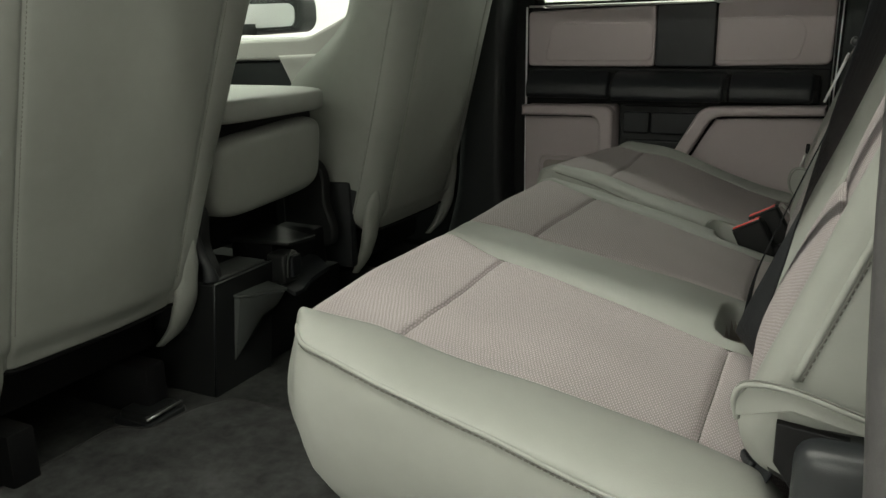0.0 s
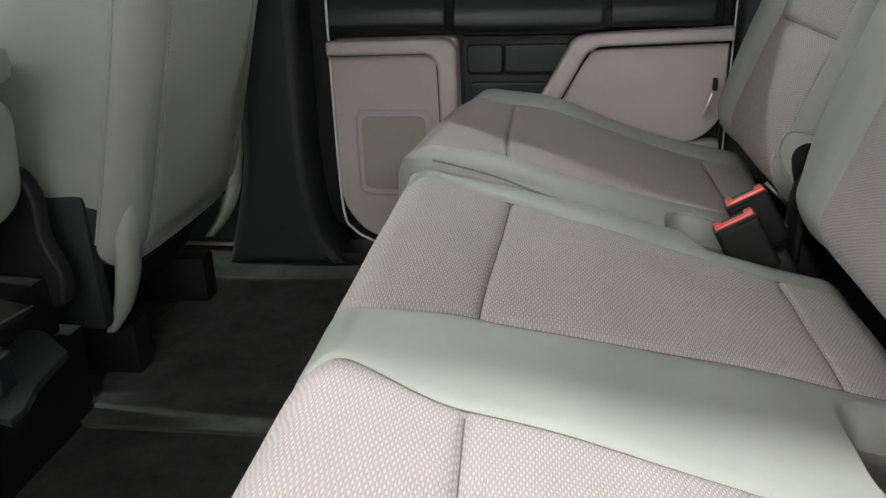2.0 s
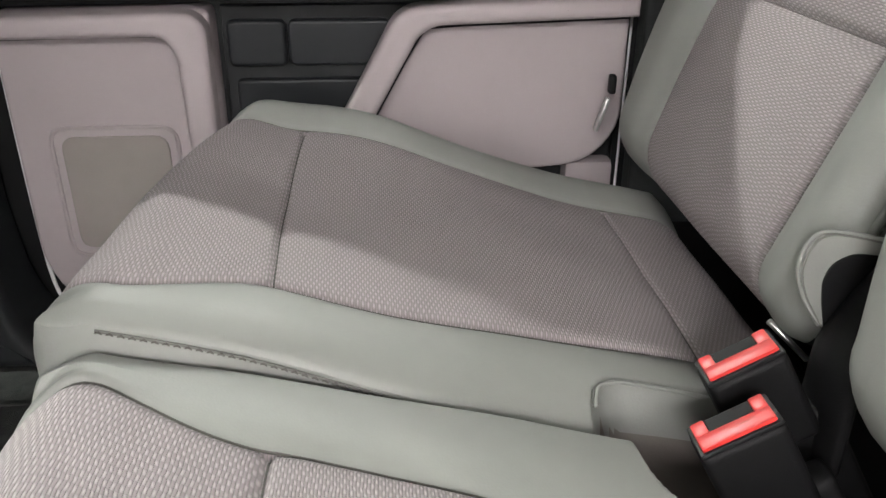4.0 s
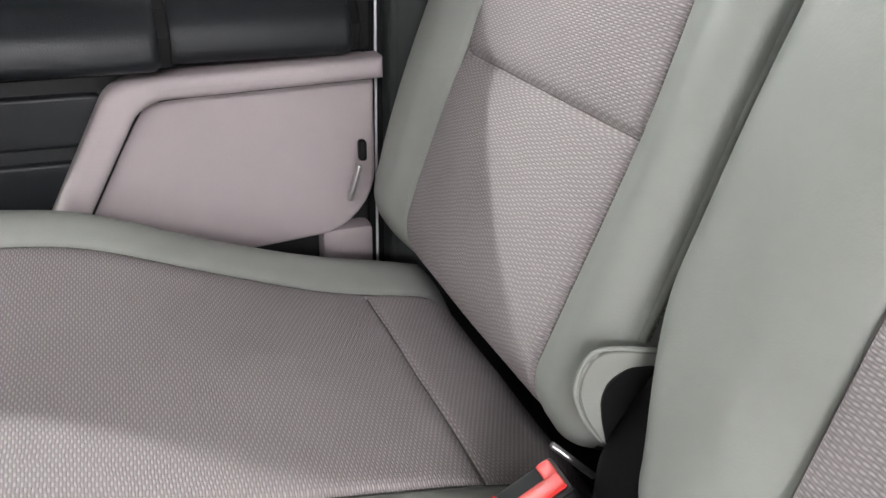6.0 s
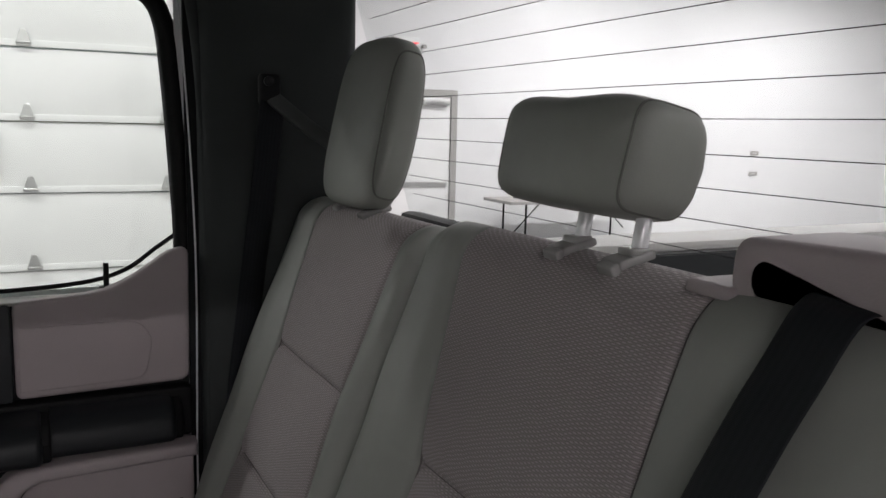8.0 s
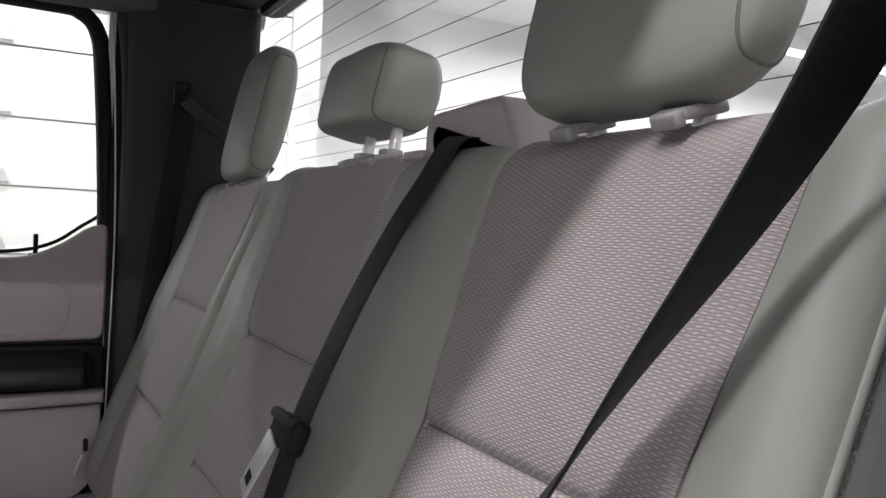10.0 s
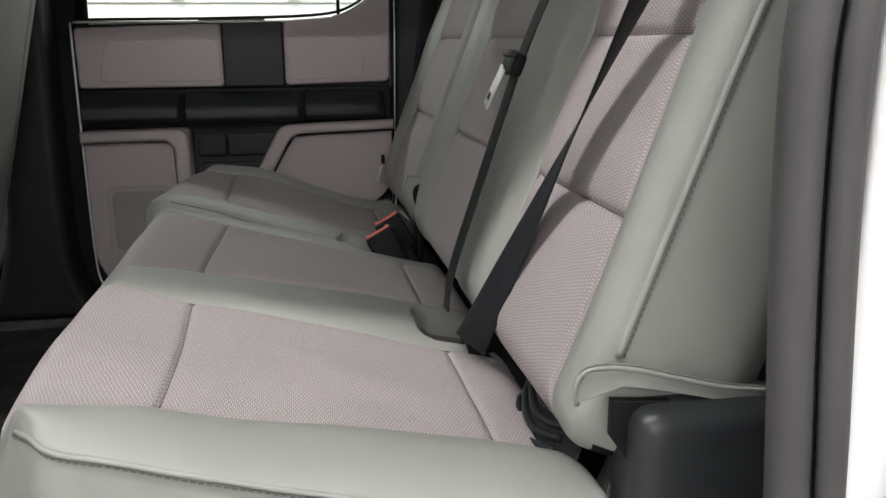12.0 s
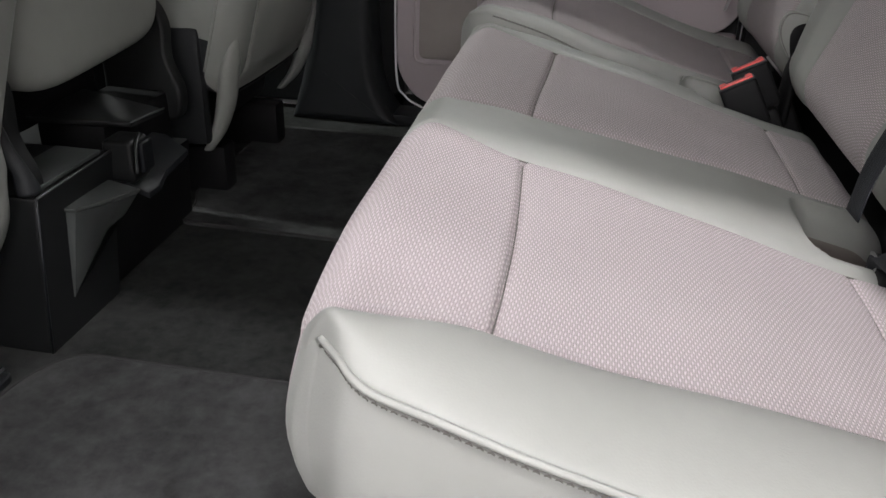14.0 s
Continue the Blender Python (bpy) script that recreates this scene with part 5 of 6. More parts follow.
def near_belt():
    b = thing("lap_belt", "black outer seat belt drawn tight across the seat back", "seat belt", "rear seat belts")
    lo, hi = Vector((0.488, 0.318, 0.322)), Vector((0.650, 0.008, 0.902))
    pts = [Vector((0.705, -0.075, 1.13)), hi, hi.lerp(lo, 0.25), hi.lerp(lo, 0.5), hi.lerp(lo, 0.75), lo, Vector((0.500, 0.385, 0.285)), Vector((0.518, 0.402, 0.245))]
    path = smooth_path(pts, 10)
    n = len(path)
    run, across = (lo - hi).normalized(), Vector((0.377, 0.92, -0.10))
    deep = (across - run * across.dot(run)).normalized()
    flat = run.cross(deep)
    sides = []
    for i in range(n):
        a = radians(float(np.interp(i / (n - 1), [0, 0.12, 0.38, 0.46, 0.76, 1], [15, 30, 84, 98, 165, 180])))
        sides.append(flat * math.cos(a) + deep * math.sin(a))
    ribbon("webbing", path, sides, 0.048, 0.0018, WEB, b)
    tg = part("tongue_grip", bevelled_box((0.028, 0.060, 0.05), (0.506, 0.400, 0.262), 0.008, 3), BLACK, b, "black plastic latch")
    part("plate", bevelled_box((0.004, 0.026, 0.03), (0.494, 0.410, 0.275), 0.001, 2), STEEL, tg)
    part("stalk", bevelled_box((0.030, 0.045, 0.09), (0.515, 0.415, 0.235), 0.010, 3), BLACK, b)
    o = thing("belt_anchor", "black folded lap belt and bolted anchor at the seat edge", "belt anchor")
    pts = smooth_path([(0.556, 0.262, 0.300), (0.540, 0.230, 0.292), (0.528, 0.190, 0.284), (0.524, 0.150, 0.284), (0.530, 0.110, 0.292), (0.548, 0.070, 0.302)], 8)
    ribbon("webbing", pts, [(0.55, 0.0, 0.83)] * len(pts), 0.066, 0.002, WEB, o)
    for k, dz in enumerate((-0.022, -0.008, 0.006, 0.020)):
        fold = [p + Vector((0.55, 0, 0.83)) * dz + Vector((-0.003, 0, 0.002)) for p in pts[8:-4]]
        tube("fold", fold, 0.0042, DARK_SOFT, o, 8)
    part("anchor_plate", bevelled_box((0.006, 0.040, 0.060), (0.562, 0.048, 0.262), 0.002, 2, Euler((0, radians(20), radians(-12))).to_matrix()), TRIM_DARK, o, "dark steel anchor plate")
    tube("bolt", [(0.548, 0.032, 0.252), (0.540, 0.018, 0.252)], 0.011, STEEL, o, 6, "bright anchor bolt")


near_belt()


def far_belt():
    b = thing("belt_and_ring", "black seat belt hanging from a pillar ring", "seat belt", "rear seat belts")
    top = Vector((0.636, 1.486, 1.078))
    part("ring", bevelled_box((0.035, 0.022, 0.05), top, 0.008, 3), BLACK, b, "black belt ring")
    tube("ring_bolt", [top + Vector((-0.004, -0.02, 0.012)), top + Vector((-0.004, -0.008, 0.012))], 0.008, DARK, b, 10)
    p1 = smooth_path([top + Vector((0, -0.004, -0.01)), (0.690, 1.455, 1.02), (0.735, 1.43, 0.985), (0.80, 1.41, 0.93)], 8)
    ribbon("guide_arm", p1, [(0.2, 0.3, 0.9)] * len(p1), 0.026, 0.008, TRIM_DARK, b, "grey plastic belt guide arm")
    p2 = smooth_path([top + Vector((0.004, -0.006, -0.02)), (0.627, 1.478, 0.95), (0.614, 1.482, 0.84), (0.602, 1.487, 0.74), (0.575, 1.495, 0.50), (0.56, 1.50, 0.30)], 8)
    ribbon("webbing", p2, [(0.95, 0.25, 0.1)] * len(p2), 0.046, 0.0018, WEB, b)
    k = part("latch_stop", bevelled_box((0.009, 0.012, 0.024), (0.483, 1.492, 0.384), 0.005, 3), BLACK, b)
    part("latch_plate", bevelled_box((0.005, 0.010, 0.044), (0.472, 1.488, 0.347), 0.0018, 2, Euler((0, radians(17), 0)).to_matrix()), STEEL, k, "steel latch plate")


far_belt()


def buckle(label, face):
    """A buckle that leans forward out of the seat; its button face looks up and forward."""
    b = thing("belt_buckle", label, "seat belt buckle", "seat belt buckles")
    long = Vector((0.042, 0.0, 0.024)).normalized()
    up = Vector((-0.48, 0.09, 0.87)).normalized()
    long = (long - up * long.dot(up)).normalized()
    across = long.cross(up)
    rot = Matrix((across, long, up)).transposed()
    f = Vector(face)
    part("shell", bevelled_box((0.033, 0.056, 0.072), f - up * 0.036, 0.006, 3, rot), BLACK, b)
    part("rim", bevelled_box((0.031, 0.054, 0.004), f + up * 0.0005, 0.0018, 2, rot), DARK, b)
    s = 1 if across.y < 0 else -1
    part("recess", bevelled_box((0.013, 0.030, 0.002), f + up * 0.0024 - across * s * 0.0068, 0.0006, 1, rot), BLACK, b)
    bt = part("button", bevelled_box((0.0140, 0.049, 0.006), f + up * 0.002 + across * s * 0.0066, 0.002, 2, rot), RED, b, "red release button")
    for k in (-1, 1):
        part("button_ear", bevelled_box((0.0145, 0.0095, 0.006), f + up * 0.002 - across * s * 0.0064 + long * k * 0.0197, 0.0018, 2, rot), RED, bt)
    part("sleeve", bevelled_box((0.026, 0.044, 0.12), f - up * 0.115 + long * 0.02, 0.008, 3, rot), BLACK, b)
    return b


buckle("black buckle with a red button, lying on the cushion edge", (0.4395, 0.9645, 0.3365))
buckle("black buckle with a red button, lying beside another buckle", (0.418, 0.912, 0.322))


def tapered(name, pts, widths, thick, material, parent, label=""):
    """A soft tongue along a path, wide across y and thinning to its tip."""
    verts, faces, n = [], [], 12
    for p, w in zip(pts, widths):
        for k in range(n):
            q = 2 * math.pi * k / n
            verts.append(Vector(p) + Vector((math.sin(q) * thick * 0.5 * (0.35 + 0.65 * w / max(widths)), math.cos(q) * w * 0.5, 0)))
    for i in range(len(pts) - 1):
        for k in range(n):
            faces.append((i * n + k, i * n + (k + 1) % n, (i + 1) * n + (k + 1) % n, (i + 1) * n + k))
    faces += [tuple(range(n))[::-1], tuple((len(pts) - 1) * n + k for k in range(n))]
    return faces_mesh(name, verts, faces, material, parent, label)


def sewn_flaps():
    f = thing("belt_sleeve", "black belt sleeve standing between the two seat backs", "belt sleeve")
    p = smooth_path([(0.500, 0.955, 0.23), (0.502, 0.955, 0.30), (0.506, 0.957, 0.35), (0.535, 0.966, 0.405)], 6)
    tapered("sleeve", p, [float(np.interp(i / (len(p) - 1), [0, 0.6, 1], [0.062, 0.056, 0.026])) for i in range(len(p))], 0.020, BLACK, f)
    tube("latch_wire", [(0.470, 0.992, 0.348), (0.500, 0.986, 0.319)], 0.0024, STEEL, f, 8, "chrome latch wire")
    a = thing("seat_flap", "sewn grey vinyl flap at the corner of the seat back", "seat flap", "seat flaps")
    rim = smooth_path([(0.500, 0.9825, 0.350), (0.485, 0.982, 0.372), (0.477, 0.982, 0.393), (0.479, 0.982, 0.410), (0.487, 0.982, 0.420), (0.503, 0.982, 0.420), (0.532, 0.980, 0.414)], 6)
    tube("welt", rim, 0.0015, VINYL, a, 8)
    tube("seam", [q + Vector((0.0030, -0.0006, -0.0024)) for q in rim], 0.0010, SEAM, a, 5)
    prism("flap", [(0.500, 0.350), (0.485, 0.372), (0.478, 0.393), (0.480, 0.409), (0.488, 0.419), (0.503, 0.419), (0.53, 0.413), (0.56, 0.36)], "y", 0.981, 0.986, VINYL, a, 0.001)
    # flat black sheet drawn for the shade inside the flap's opening
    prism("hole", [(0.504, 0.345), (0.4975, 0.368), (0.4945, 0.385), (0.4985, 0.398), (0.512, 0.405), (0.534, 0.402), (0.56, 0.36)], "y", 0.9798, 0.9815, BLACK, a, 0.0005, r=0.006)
    b = thing("seat_flap", "sewn grey vinyl hem along the lower seat back side", "seat flap", "seat flaps")
    rim = smooth_path([(0.514, -0.001, 0.372), (0.511, -0.006, 0.392), (0.520, -0.007, 0.406), (0.553, -0.007, 0.406), (0.60, -0.007, 0.394), (0.645, -0.007, 0.382), (0.70, -0.006, 0.374)], 6)
    tube("welt", rim, 0.0028, VINYL, b, 8)
    tube("seam", [q + Vector((0, -0.0012, 0.0034)) for q in rim], 0.0009, SEAM, b, 5)
    prism("flap", [(0.513, 0.376), (0.512, 0.390), (0.521, 0.404), (0.553, 0.404), (0.60, 0.392), (0.645, 0.380), (0.70, 0.372), (0.70, 0.361), (0.645, 0.368), (0.60, 0.379), (0.555, 0.388), (0.528, 0.380)], "y", -0.0065, 0.004, VINYL, b, 0.001)
    # no real part: a black sheet for the shade under the hem
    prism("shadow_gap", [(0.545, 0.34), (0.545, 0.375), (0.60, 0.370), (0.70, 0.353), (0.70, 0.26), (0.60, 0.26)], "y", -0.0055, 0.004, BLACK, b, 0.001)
    fold = smooth_path([(0.4405, -0.0408, 0.2720), (0.4408, -0.0412, 0.2584), (0.4383, -0.0398, 0.2308), (0.4362, -0.0345, 0.205), (0.4345, -0.0222, 0.1726), (0.4345, -0.0062, 0.1431)], 6)
    tube("side_fold", [q + Vector((0.0026, 0.0024, 0)) for q in fold[3:]], 0.0030, VINYL, WIDE, 10)
    tube("side_seam", fold[7:], 0.0018, SEAM, WIDE, 6)
    tube("seam_end", [(0.4405, -0.0385, 0.2575), (0.4400, -0.0432, 0.2580)], 0.0024, BLACK, WIDE, 8)


sewn_flaps()


# ---------------------------------------------------------------- near seat latch cover
def latch_cover():
    c = thing("hinge_cover", "dark grey plastic hinge cover beside the seat back", "hinge cover")
    part("cover", bevelled_box((0.180, 0.086, 0.325), (0.650, 0.011, 0.2075), 0.026, 6), COVER, c)
    prism("foot", [(0.545, 0.02), (0.735, 0.02), (0.735, 0.055), (0.560, 0.055)], "y", -0.036, 0.05, DARK, c, 0.01, r=0.012)
    tube("bolt_hole", [(0.598, -0.0260, 0.234), (0.598, -0.0327, 0.234)], 0.0085, BLACK, c, 14)
    s = thing("pull_strap", "grey pull strap loop below the cushion edge", "strap")
    p = smooth_path([(0.4395, -0.0320, 0.1895), (0.4235, -0.0335, 0.1875), (0.4055, -0.0345, 0.1845), (0.3960, -0.0390, 0.1815), (0.3950, -0.0470, 0.1775), (0.4020, -0.0525, 0.1745), (0.4155, -0.0500, 0.1735), (0.4315, -0.0380, 0.1755)], 8)
    ribbon("loop", p, [(0.08, -0.1, 1)] * len(p), 0.026, 0.0017, VINYL_BACK, s)
    p = smooth_path([(0.4375, -0.0345, 0.1825), (0.4215, -0.0380, 0.1795), (0.4060, -0.0390, 0.1755), (0.4000, -0.0425, 0.1725), (0.4035, -0.0470, 0.1695)], 6)
    ribbon("lining", p, [(0.08, -0.1, 1)] * len(p), 0.022, 0.0015, WEB, s, "black webbing lining")


latch_cover()


# ---------------------------------------------------------------- front seats
def front_seat(label, y0, y1, xb, inner, tails, flare=0.0):
    """Seen from behind: a vinyl back panel between sewn bolsters, hanging lower at the corners, over a black base."""
    root = thing("front_seat", label, "front seat", "front seats")
    n = Vector((0.965, 0, -0.26)).normalized()
    u = Vector((0, 1, 0)).cross(n)
    H = 0.86
    top = Vector((xb + 0.011, 0, 0.205)) - u * H
    M = Matrix(((u.x, 0, n.x, top.x), (0, 1, 0, top.y), (u.z, 0, n.z, top.z), (0, 0, 0, 1)))
    sa, sb = y0 + 0.075, y1 - 0.075
    cut = H - 0.105

    def surf(uu, vv):
        m = ((vv > sa) & (vv < sb)).astype(float)
        s = np.clip((vv - sa) / (sb - sa), 0, 1)
        h = m * 0.012 * np.power(np.maximum(0, np.sin(math.pi * s)), 0.7)
        for line in (sa, sb):
            h = h - 0.004 * np.exp(-((vv - line) / 0.004) ** 2)
        h = h + 0.004 * np.sin(vv * 18) * np.sin(uu * 7)
        h = h - 0.006 * np.exp(-((uu - H + 0.02) / 0.012) ** 2)
        return h

    def drops(uu, vv, d, w):
        e = w * 0.045 + (1 - w) * np.where(uu < 0.3, 0.07, 0.012)
        return e * roll(d, 0.06)

    def region(uu, vv):
        return ("back_panel", 0, VINYL_BACK) if sa < vv < sb else ("bolster", int(vv > sb), VINYL_BACK)

    def wall(uu, vv):
        return -0.160 - 0.125 * smoothstep(0.36, 0.60, uu) + 0.05 * smoothstep(0.25, 0.0, uu), np.full_like(uu, 0.008), 0.0

    def wall_region(uu, vv):
        if uu > H - 0.004:
            return ("hem", 0, BLACK)
        side = int(vv > (y0 + y1) / 2)
        return ("lower_side", side, DARK) if uu > cut else ("side_panel", side, VINYL_BACK)

    mid_cut = H - 0.06

    def warp(uu, vv):
        # the bottom edge rises in the middle and hangs low at both corners
        s = np.clip((vv - y0) / (y1 - y0), 0, 1)
        lift = -0.010 * np.power(np.sin(math.pi * s), 0.8) * smoothstep(H - 0.25, H, uu)
        return lift, flare * smoothstep(0.6, 1.0, s) * ((H - 0.12 - uu) / H)

    world, us, vs, levels, loop = pad(root, M, (0, H), (y0, y1), [cut, mid_cut], [sa, sb], surf, region, wall, wall_region, 0.055, None, 0.011, warp, drops)
    for row, out in ((0, -1), (len(vs) - 1, 1)):
        edge = [Vector(world[i, row]) for i in range(len(us)) if 0.05 < us[i] < H - 0.04]
        tube("welt", edge, 0.0028, VINYL_BACK, root, 6)
    for line in (sa, sb):
        j = int(np.argmin(abs(vs - line)))
        stitch_row("stitching", [world[i, j + 2] for i in range(len(us)) if 0.06 < us[i] < H - 0.06], root, lift=(0.0006, 0, 0))
    hem = [Vector(world[len(us) - 1, j]) + Vector((-0.004, 0, -0.004)) for j in range(6, len(vs) - 6)]
    tube("hem_cord", hem, 0.005, BLACK, root, 6)
    # the sewn side rolls run on below the panel and curl forward under the seat
    for yc, reach in tails:
        path = smooth_path([(xb + 0.030, yc, 0.33), (xb + 0.014, yc, 0.265), (xb + 0.004, yc, 0.205), (xb - 0.018 * reach, yc, 0.15), (xb - 0.05 * reach, yc, 0.108)], 7)
        m = len(path) - 1
        tapered("side_roll", path, [float(np.interp(i / m, [0, 0.2, 0.5, 0.8, 1], [0.020, 0.056, 0.054, 0.036, 0.014])) for i in range(m + 1)], 0.034, VINYL_BACK, root)
    # black underside and base
    box("seat_base", (xb - 0.55, y0 + 0.03, 0.10), (xb - 0.08, y1 - 0.03, 0.30), BLACK, root, 0.03)
    box("seat_cushion", (xb - 0.62, y0 + 0.04, 0.302), (xb - 0.24, y1 - 0.04, 0.40), VINYL_BACK, root, 0.04)
    for y in (y0 + 0.10, y1 - 0.10):
        box("rail", (xb - 0.50, y - 0.025, 0.0), (xb - 0.03, y + 0.025, 0.098), BLACK, root, 0.008)
    yc = y1 - 0.02 if inner > 0 else y0 + 0.02
    box("recliner_cover", (xb - 0.20, min(yc, yc - inner * -0.03), 0.13), (xb - 0.02, max(yc, yc - inner * -0.03), 0.34), DARK, root, 0.012)
    return root


front_seat("driver seat seen from behind, grey vinyl back panel", -0.03, 0.450, -0.500, 1, ((0.005, 1.0), (0.405, 1.4)), 0.11)
front_seat("passenger seat seen from behind, grey vinyl back panel", 0.930, 1.405, -0.440, -1, ((0.962, 0.8), (1.378, 1.1)))


def seat_foot():
    f = thing("seat_bracket", "black steel seat foot bolted to the carpet", "bracket")
    prism("plate", [(-0.575, 0.292), (-0.500, 0.290), (-0.503, 0.372), (-0.572, 0.368)], "z", 0.024, 0.010, CONSOLE, f, 0.005, r=0.010)
    prism("skirt", [(-0.585, 0.284), (-0.490, 0.282), (-0.494, 0.382), (-0.580, 0.378)], "z", 0.0105, 0.0005, DARK, f, 0.003, r=0.010)
    tube("edge", [(-0.498, 0.288, 0.020), (-0.500, 0.374, 0.020)], 0.0022, STEEL, f, 6, "worn bright edge")


seat_foot()


def centre_seat():
    c = thing("centre_seat", "folded centre jump seat with grey vinyl lid and back", "centre seat")
    vs, fs = blob(0.36, 0.13, 0.162, 5.0, 48, 24, lambda v: Vector((v.x - 0.530 + 0.25 * (v.z + 0.08) * 0.3, v.y * (1 - 0.06 * (0.5 - v.z / 0.162)) + 0.665, v.z + 0.421 + 0.05 * v.y)))
    faces_mesh("back_pad", vs, fs, VINYL_BACK, c)
    # solid black box drawn for the shade between lid and back pad
    box("gap", (-0.70, 0.48, 0.49), (-0.49, 0.83, 0.522), BLACK, c, 0.01)
    vs, fs = blob(0.375, 0.46, 0.052, 6.0, 56, 16, lambda v: Vector((v.x - 0.655, v.y + 0.650, v.z + 0.544 - 0.03 * (v.x + 0.2) * 0)))
    faces_mesh("lid", vs, fs, VINYL, c, "grey vinyl lid")
    box("frame", (-0.80, 0.47, 0.24), (-0.60, 0.83, 0.488), BLACK, c, 0.01)
    for y in (0.462, 0.862):
        prism("hinge_arm", [(-0.60, 0.20), (-0.470, 0.20), (-0.462, 0.25), (-0.485, 0.30), (-0.480, 0.36), (-0.50, 0.40), (-0.60, 0.40)], "y", y - 0.012, y + 0.012, CONSOLE, c, 0.006, r=0.02)


centre_seat()


def slab(name, top, depth, material, parent, label="", shift=(0.0, 0.0)):
    """A plate or block below an outline; depth may differ from corner to corner, and the underside may be shifted."""
    ds = depth if isinstance(depth, (list, tuple)) else [depth] * len(top)
    bm = bmesh.new()
    hi = [bm.verts.new(p) for p in top]
    lo = [bm.verts.new((p[0] + shift[0], p[1] + shift[1], p[2] - dz)) for p, dz in zip(top, ds)]
    n = len(top)
    bm.faces.new(hi)
    bm.faces.new(lo[::-1])
    for i in range(n):
        bm.faces.new((hi[i], lo[i], lo[(i + 1) % n], hi[(i + 1) % n]))
    bmesh.ops.bevel(bm, geom=list(bm.edges), offset=0.0018, segments=2, profile=0.6, affect="EDGES")
    return part(name, bm, material, parent, label)


def storage_box():
    s = thing("floor_console", "black plastic storage console between the front seats", "console")
    prism("body", [(-0.90, 0.0), (-0.478, 0.0), (-0.455, 0.232), (-0.90, 0.232)], "y", 0.441, 0.615, CONSOLE, s, 0.004)
    prism("body", [(-0.90, 0.0), (-0.496, 0.0), (-0.486, 0.15), (-0.90, 0.15)], "y", 0.617, 0.90, BLACK, s, 0.006)
    # thin lighter tubes paint the highlights along the console edges
    tube("edge_bead", [(-0.478, 0.4415, 0.002), (-0.4545, 0.4415, 0.233)], 0.0018, DARK_SOFT, s, 6)
    tube("edge_bead", [(-0.4535, 0.442, 0.2335), (-0.4565, 0.614, 0.2335)], 0.0018, TRIM_DARK, s, 6)
    slab("tray", [(-0.462, 0.462, 0.240), (-0.462, 0.600, 0.240), (-0.530, 0.600, 0.240), (-0.530, 0.462, 0.240)], 0.006, TRIM_DARK, s)
    # the foot of the hinge post, curving into the corner
    loft = smooth_path([(-0.470, 0.452, 0.236), (-0.474, 0.450, 0.262), (-0.492, 0.448, 0.300), (-0.500, 0.446, 0.350), (-0.502, 0.446, 0.400)], 6)
    tapered("post_foot", loft, [float(np.interp(i / (len(loft) - 1), [0, 0.25, 1], [0.034, 0.022, 0.022])) for i in range(len(loft))], 0.030, DARK, s)
    # bin with a slanting underside, its lit faces put into a lighter colour
    slab("bin", [(-0.470, 0.497, 0.190), (-0.446, 0.499, 0.190), (-0.426, 0.566, 0.180), (-0.413, 0.598, 0.180), (-0.470, 0.600, 0.190)],
         [0.135, 0.132, 0.045, 0.035, 0.050], TRIM_DARK, s, "dark plastic bin front", (-0.024, 0.0))
    slab("bin_top", [(-0.472, 0.494, 0.1965), (-0.444, 0.497, 0.1965), (-0.424, 0.567, 0.1865), (-0.410, 0.601, 0.1865), (-0.472, 0.604, 0.1965)], 0.005, TRIM_DARK, s)
    # covered power outlet
    o = part("outlet", bevelled_box((0.046, 0.050, 0.062), (-0.448, 0.640, 0.216), 0.008, 3), CONSOLE, s, "covered power outlet")
    part("outlet_cover", bevelled_box((0.010, 0.030, 0.046), (-0.421, 0.646, 0.220), 0.004, 3), DARK_SOFT, o)
    tube("outlet_hinge", smooth_path([(-0.424, 0.622, 0.200), (-0.422, 0.623, 0.232), (-0.424, 0.632, 0.246), (-0.430, 0.650, 0.250)], 5), 0.0022, TRIM_DARK, o, 6)
    # scooped ledge
    slab("ledge", [(-0.474, 0.626, 0.198), (-0.440, 0.618, 0.186), (-0.416, 0.632, 0.166), (-0.413, 0.660, 0.168), (-0.420, 0.690, 0.178), (-0.412, 0.725, 0.188), (-0.411, 0.752, 0.191), (-0.466, 0.790, 0.198), (-0.490, 0.790, 0.200)],
         0.010, DARK_SOFT, s)
    # upper rear tray
    slab("rear_tray", [(-0.600, 0.640, 0.262), (-0.452, 0.668, 0.258), (-0.438, 0.742, 0.258), (-0.600, 0.790, 0.262)], 0.008, CONSOLE, s)
    tube("edge_bead", [(-0.451, 0.668, 0.2585), (-0.437, 0.742, 0.2585)], 0.0016, TRIM_DARK, s, 6)
    box("rear_wall", (-0.60, 0.66, 0.160), (-0.490, 0.86, 0.250), BLACK, s, 0.008)


storage_box()


# ---------------------------------------------------------------- floor mats
def floor_mat(label, pts, r):
    m = thing("floor_mat", label, "floor mat", "floor mats")
    q = rounded(pts, r, 6)
    prism("carpet_pad", [(p[0], p[1]) for p in q], "z", 0.009, 0.001, MAT, m, 0.003)
    tube("binding", [(p[0], p[1], 0.0080) for p in q], 0.0024, EDGE, m, 6, "stitched edge binding", True)


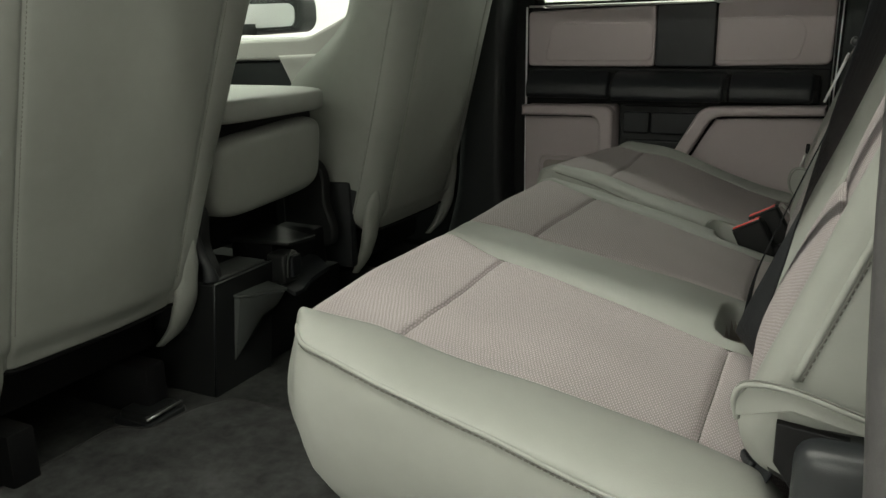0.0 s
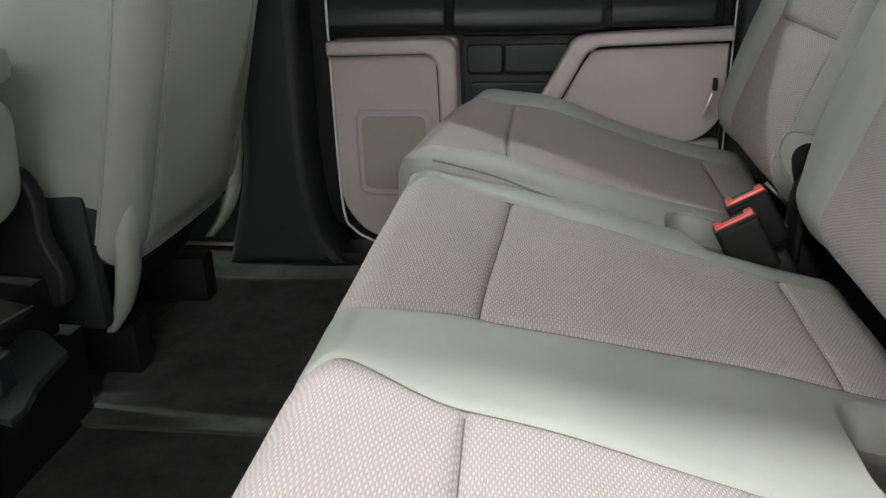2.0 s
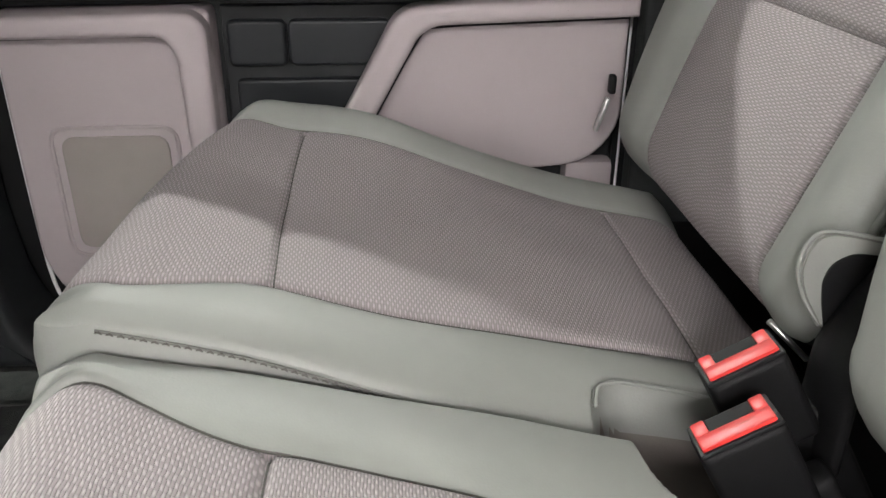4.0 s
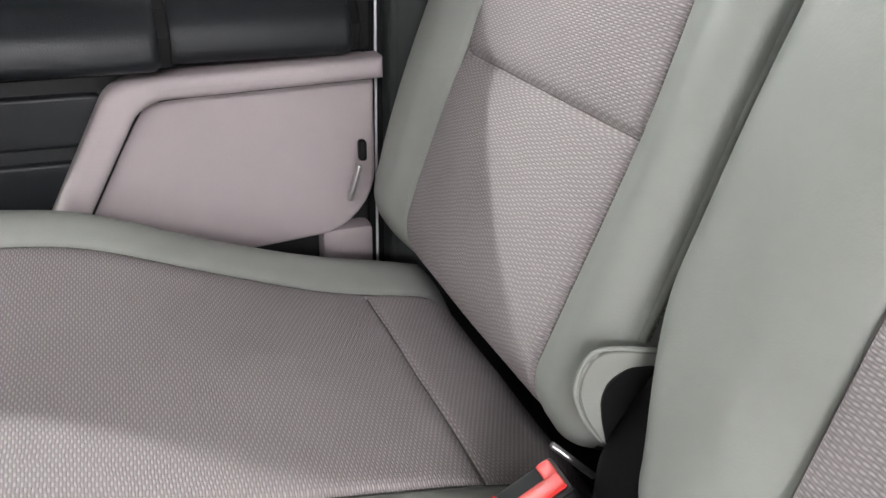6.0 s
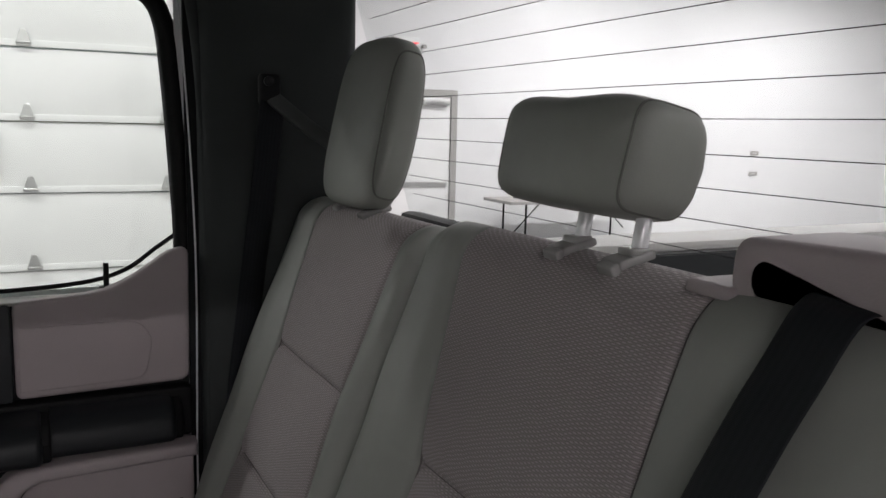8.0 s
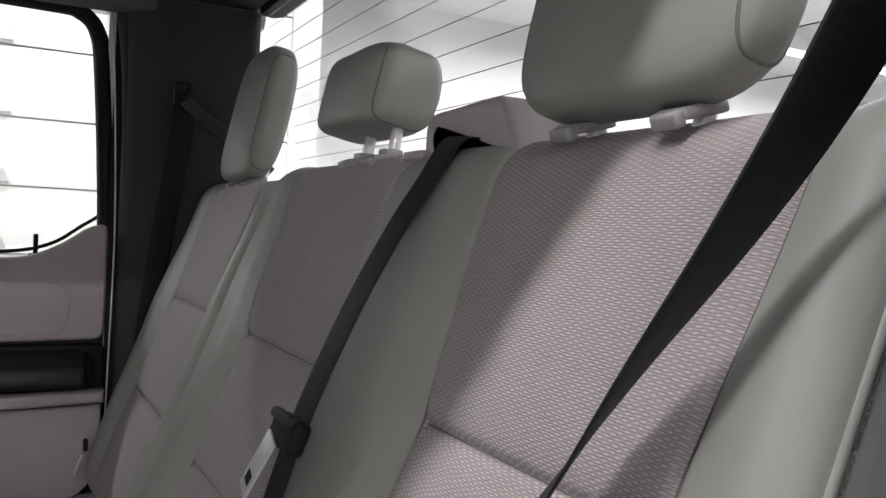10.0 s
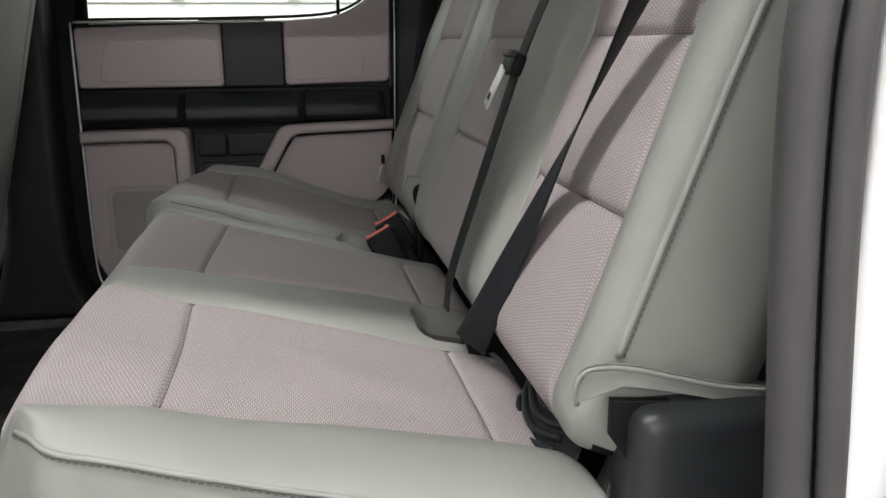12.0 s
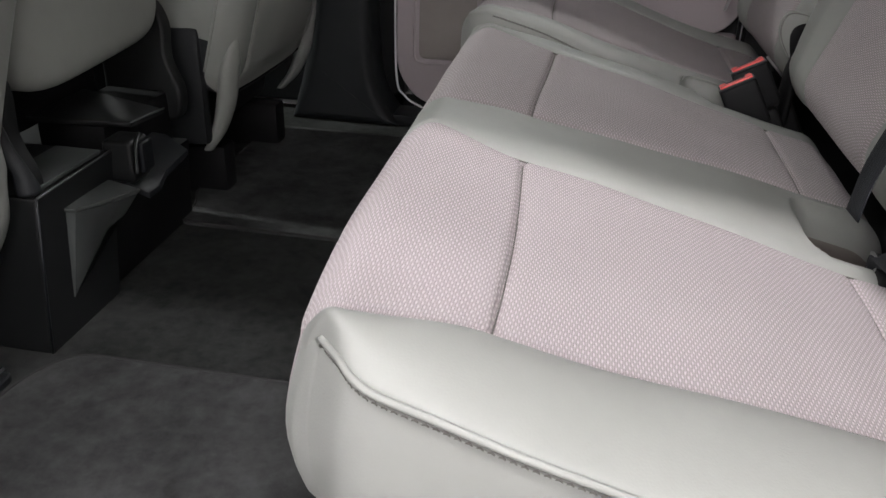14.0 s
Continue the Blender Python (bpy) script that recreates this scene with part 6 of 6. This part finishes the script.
floor_mat("charcoal carpet floor mat with stitched edge", [(-0.555, -0.10), (0.028, -0.10), (0.028, 0.442), (-0.44, 0.442), (-0.475, 0.385), (-0.485, 0.28), (-0.555, 0.265)], [0.04, 0.03, 0.03, 0.05, 0.04, 0.04, 0.03])
floor_mat("charcoal carpet floor mat with stitched edge", [(-0.505, 0.858), (0.06, 0.858), (0.06, 1.40), (-0.53, 1.40), (-0.53, 0.99), (-0.50, 0.93)], [0.03, 0.03, 0.03, 0.03, 0.03, 0.03])


# ---------------------------------------------------------------- front of the cab
def front_cab():
    d = thing("front_door_trim", "light grey front door trim with a dark lower part", "door trim")
    prism("upper", [(-1.70, 0.57), (-0.435, 0.60), (-0.435, 0.80), (-0.80, 0.74), (-1.00, 0.655), (-1.70, 0.635)], "y", 1.545, 1.597, TRIM_LIGHT, d, 0.012, r=0.03)
    prism("lower", [(-1.70, 0.02), (-0.435, 0.02), (-0.435, 0.598), (-1.70, 0.568)], "y", 1.56, 1.597, DARK, d, 0.01)
    prism("side", [(-1.02, 0.45), (-0.52, 0.45), (-0.52, 0.62), (-1.10, 0.60)], "y", 1.52, 1.559, TRIM_LIGHT, d, 0.01)
    tagged(d, kind="structure")
    b = thing("dashboard", "dark dashboard across the front of the cab", "dashboard")
    prism("body", [(-1.74, 0.20), (-1.42, 0.20), (-1.36, 0.42), (-1.44, 0.58), (-1.74, 0.62)], "y", -0.15, 1.54, DARK_SOFT, b, 0.02, r=0.03)
    tagged(b, kind="structure")
    m = thing("wing_mirror", "black wing mirror outside the passenger window", "wing mirror")
    prism("shell", [(-1.58, 0.655), (-1.315, 0.668), (-1.285, 0.70), (-1.285, 0.775), (-1.31, 0.80), (-1.58, 0.80)], "y", 1.93, 2.02, DARK, m, 0.02, r=0.02)
    prism("glass", [(-1.57, 0.683), (-1.335, 0.69), (-1.318, 0.71), (-1.318, 0.755), (-1.34, 0.772), (-1.57, 0.772)], "y", 1.924, 1.9295, CHROME, m, 0.0, "mirror glass", r=0.012)
    prism("arm", [(-1.62, 0.66), (-1.50, 0.66), (-1.50, 0.70), (-1.62, 0.70)], "y", 1.69, 1.929, DARK, m, 0.01)


front_cab()
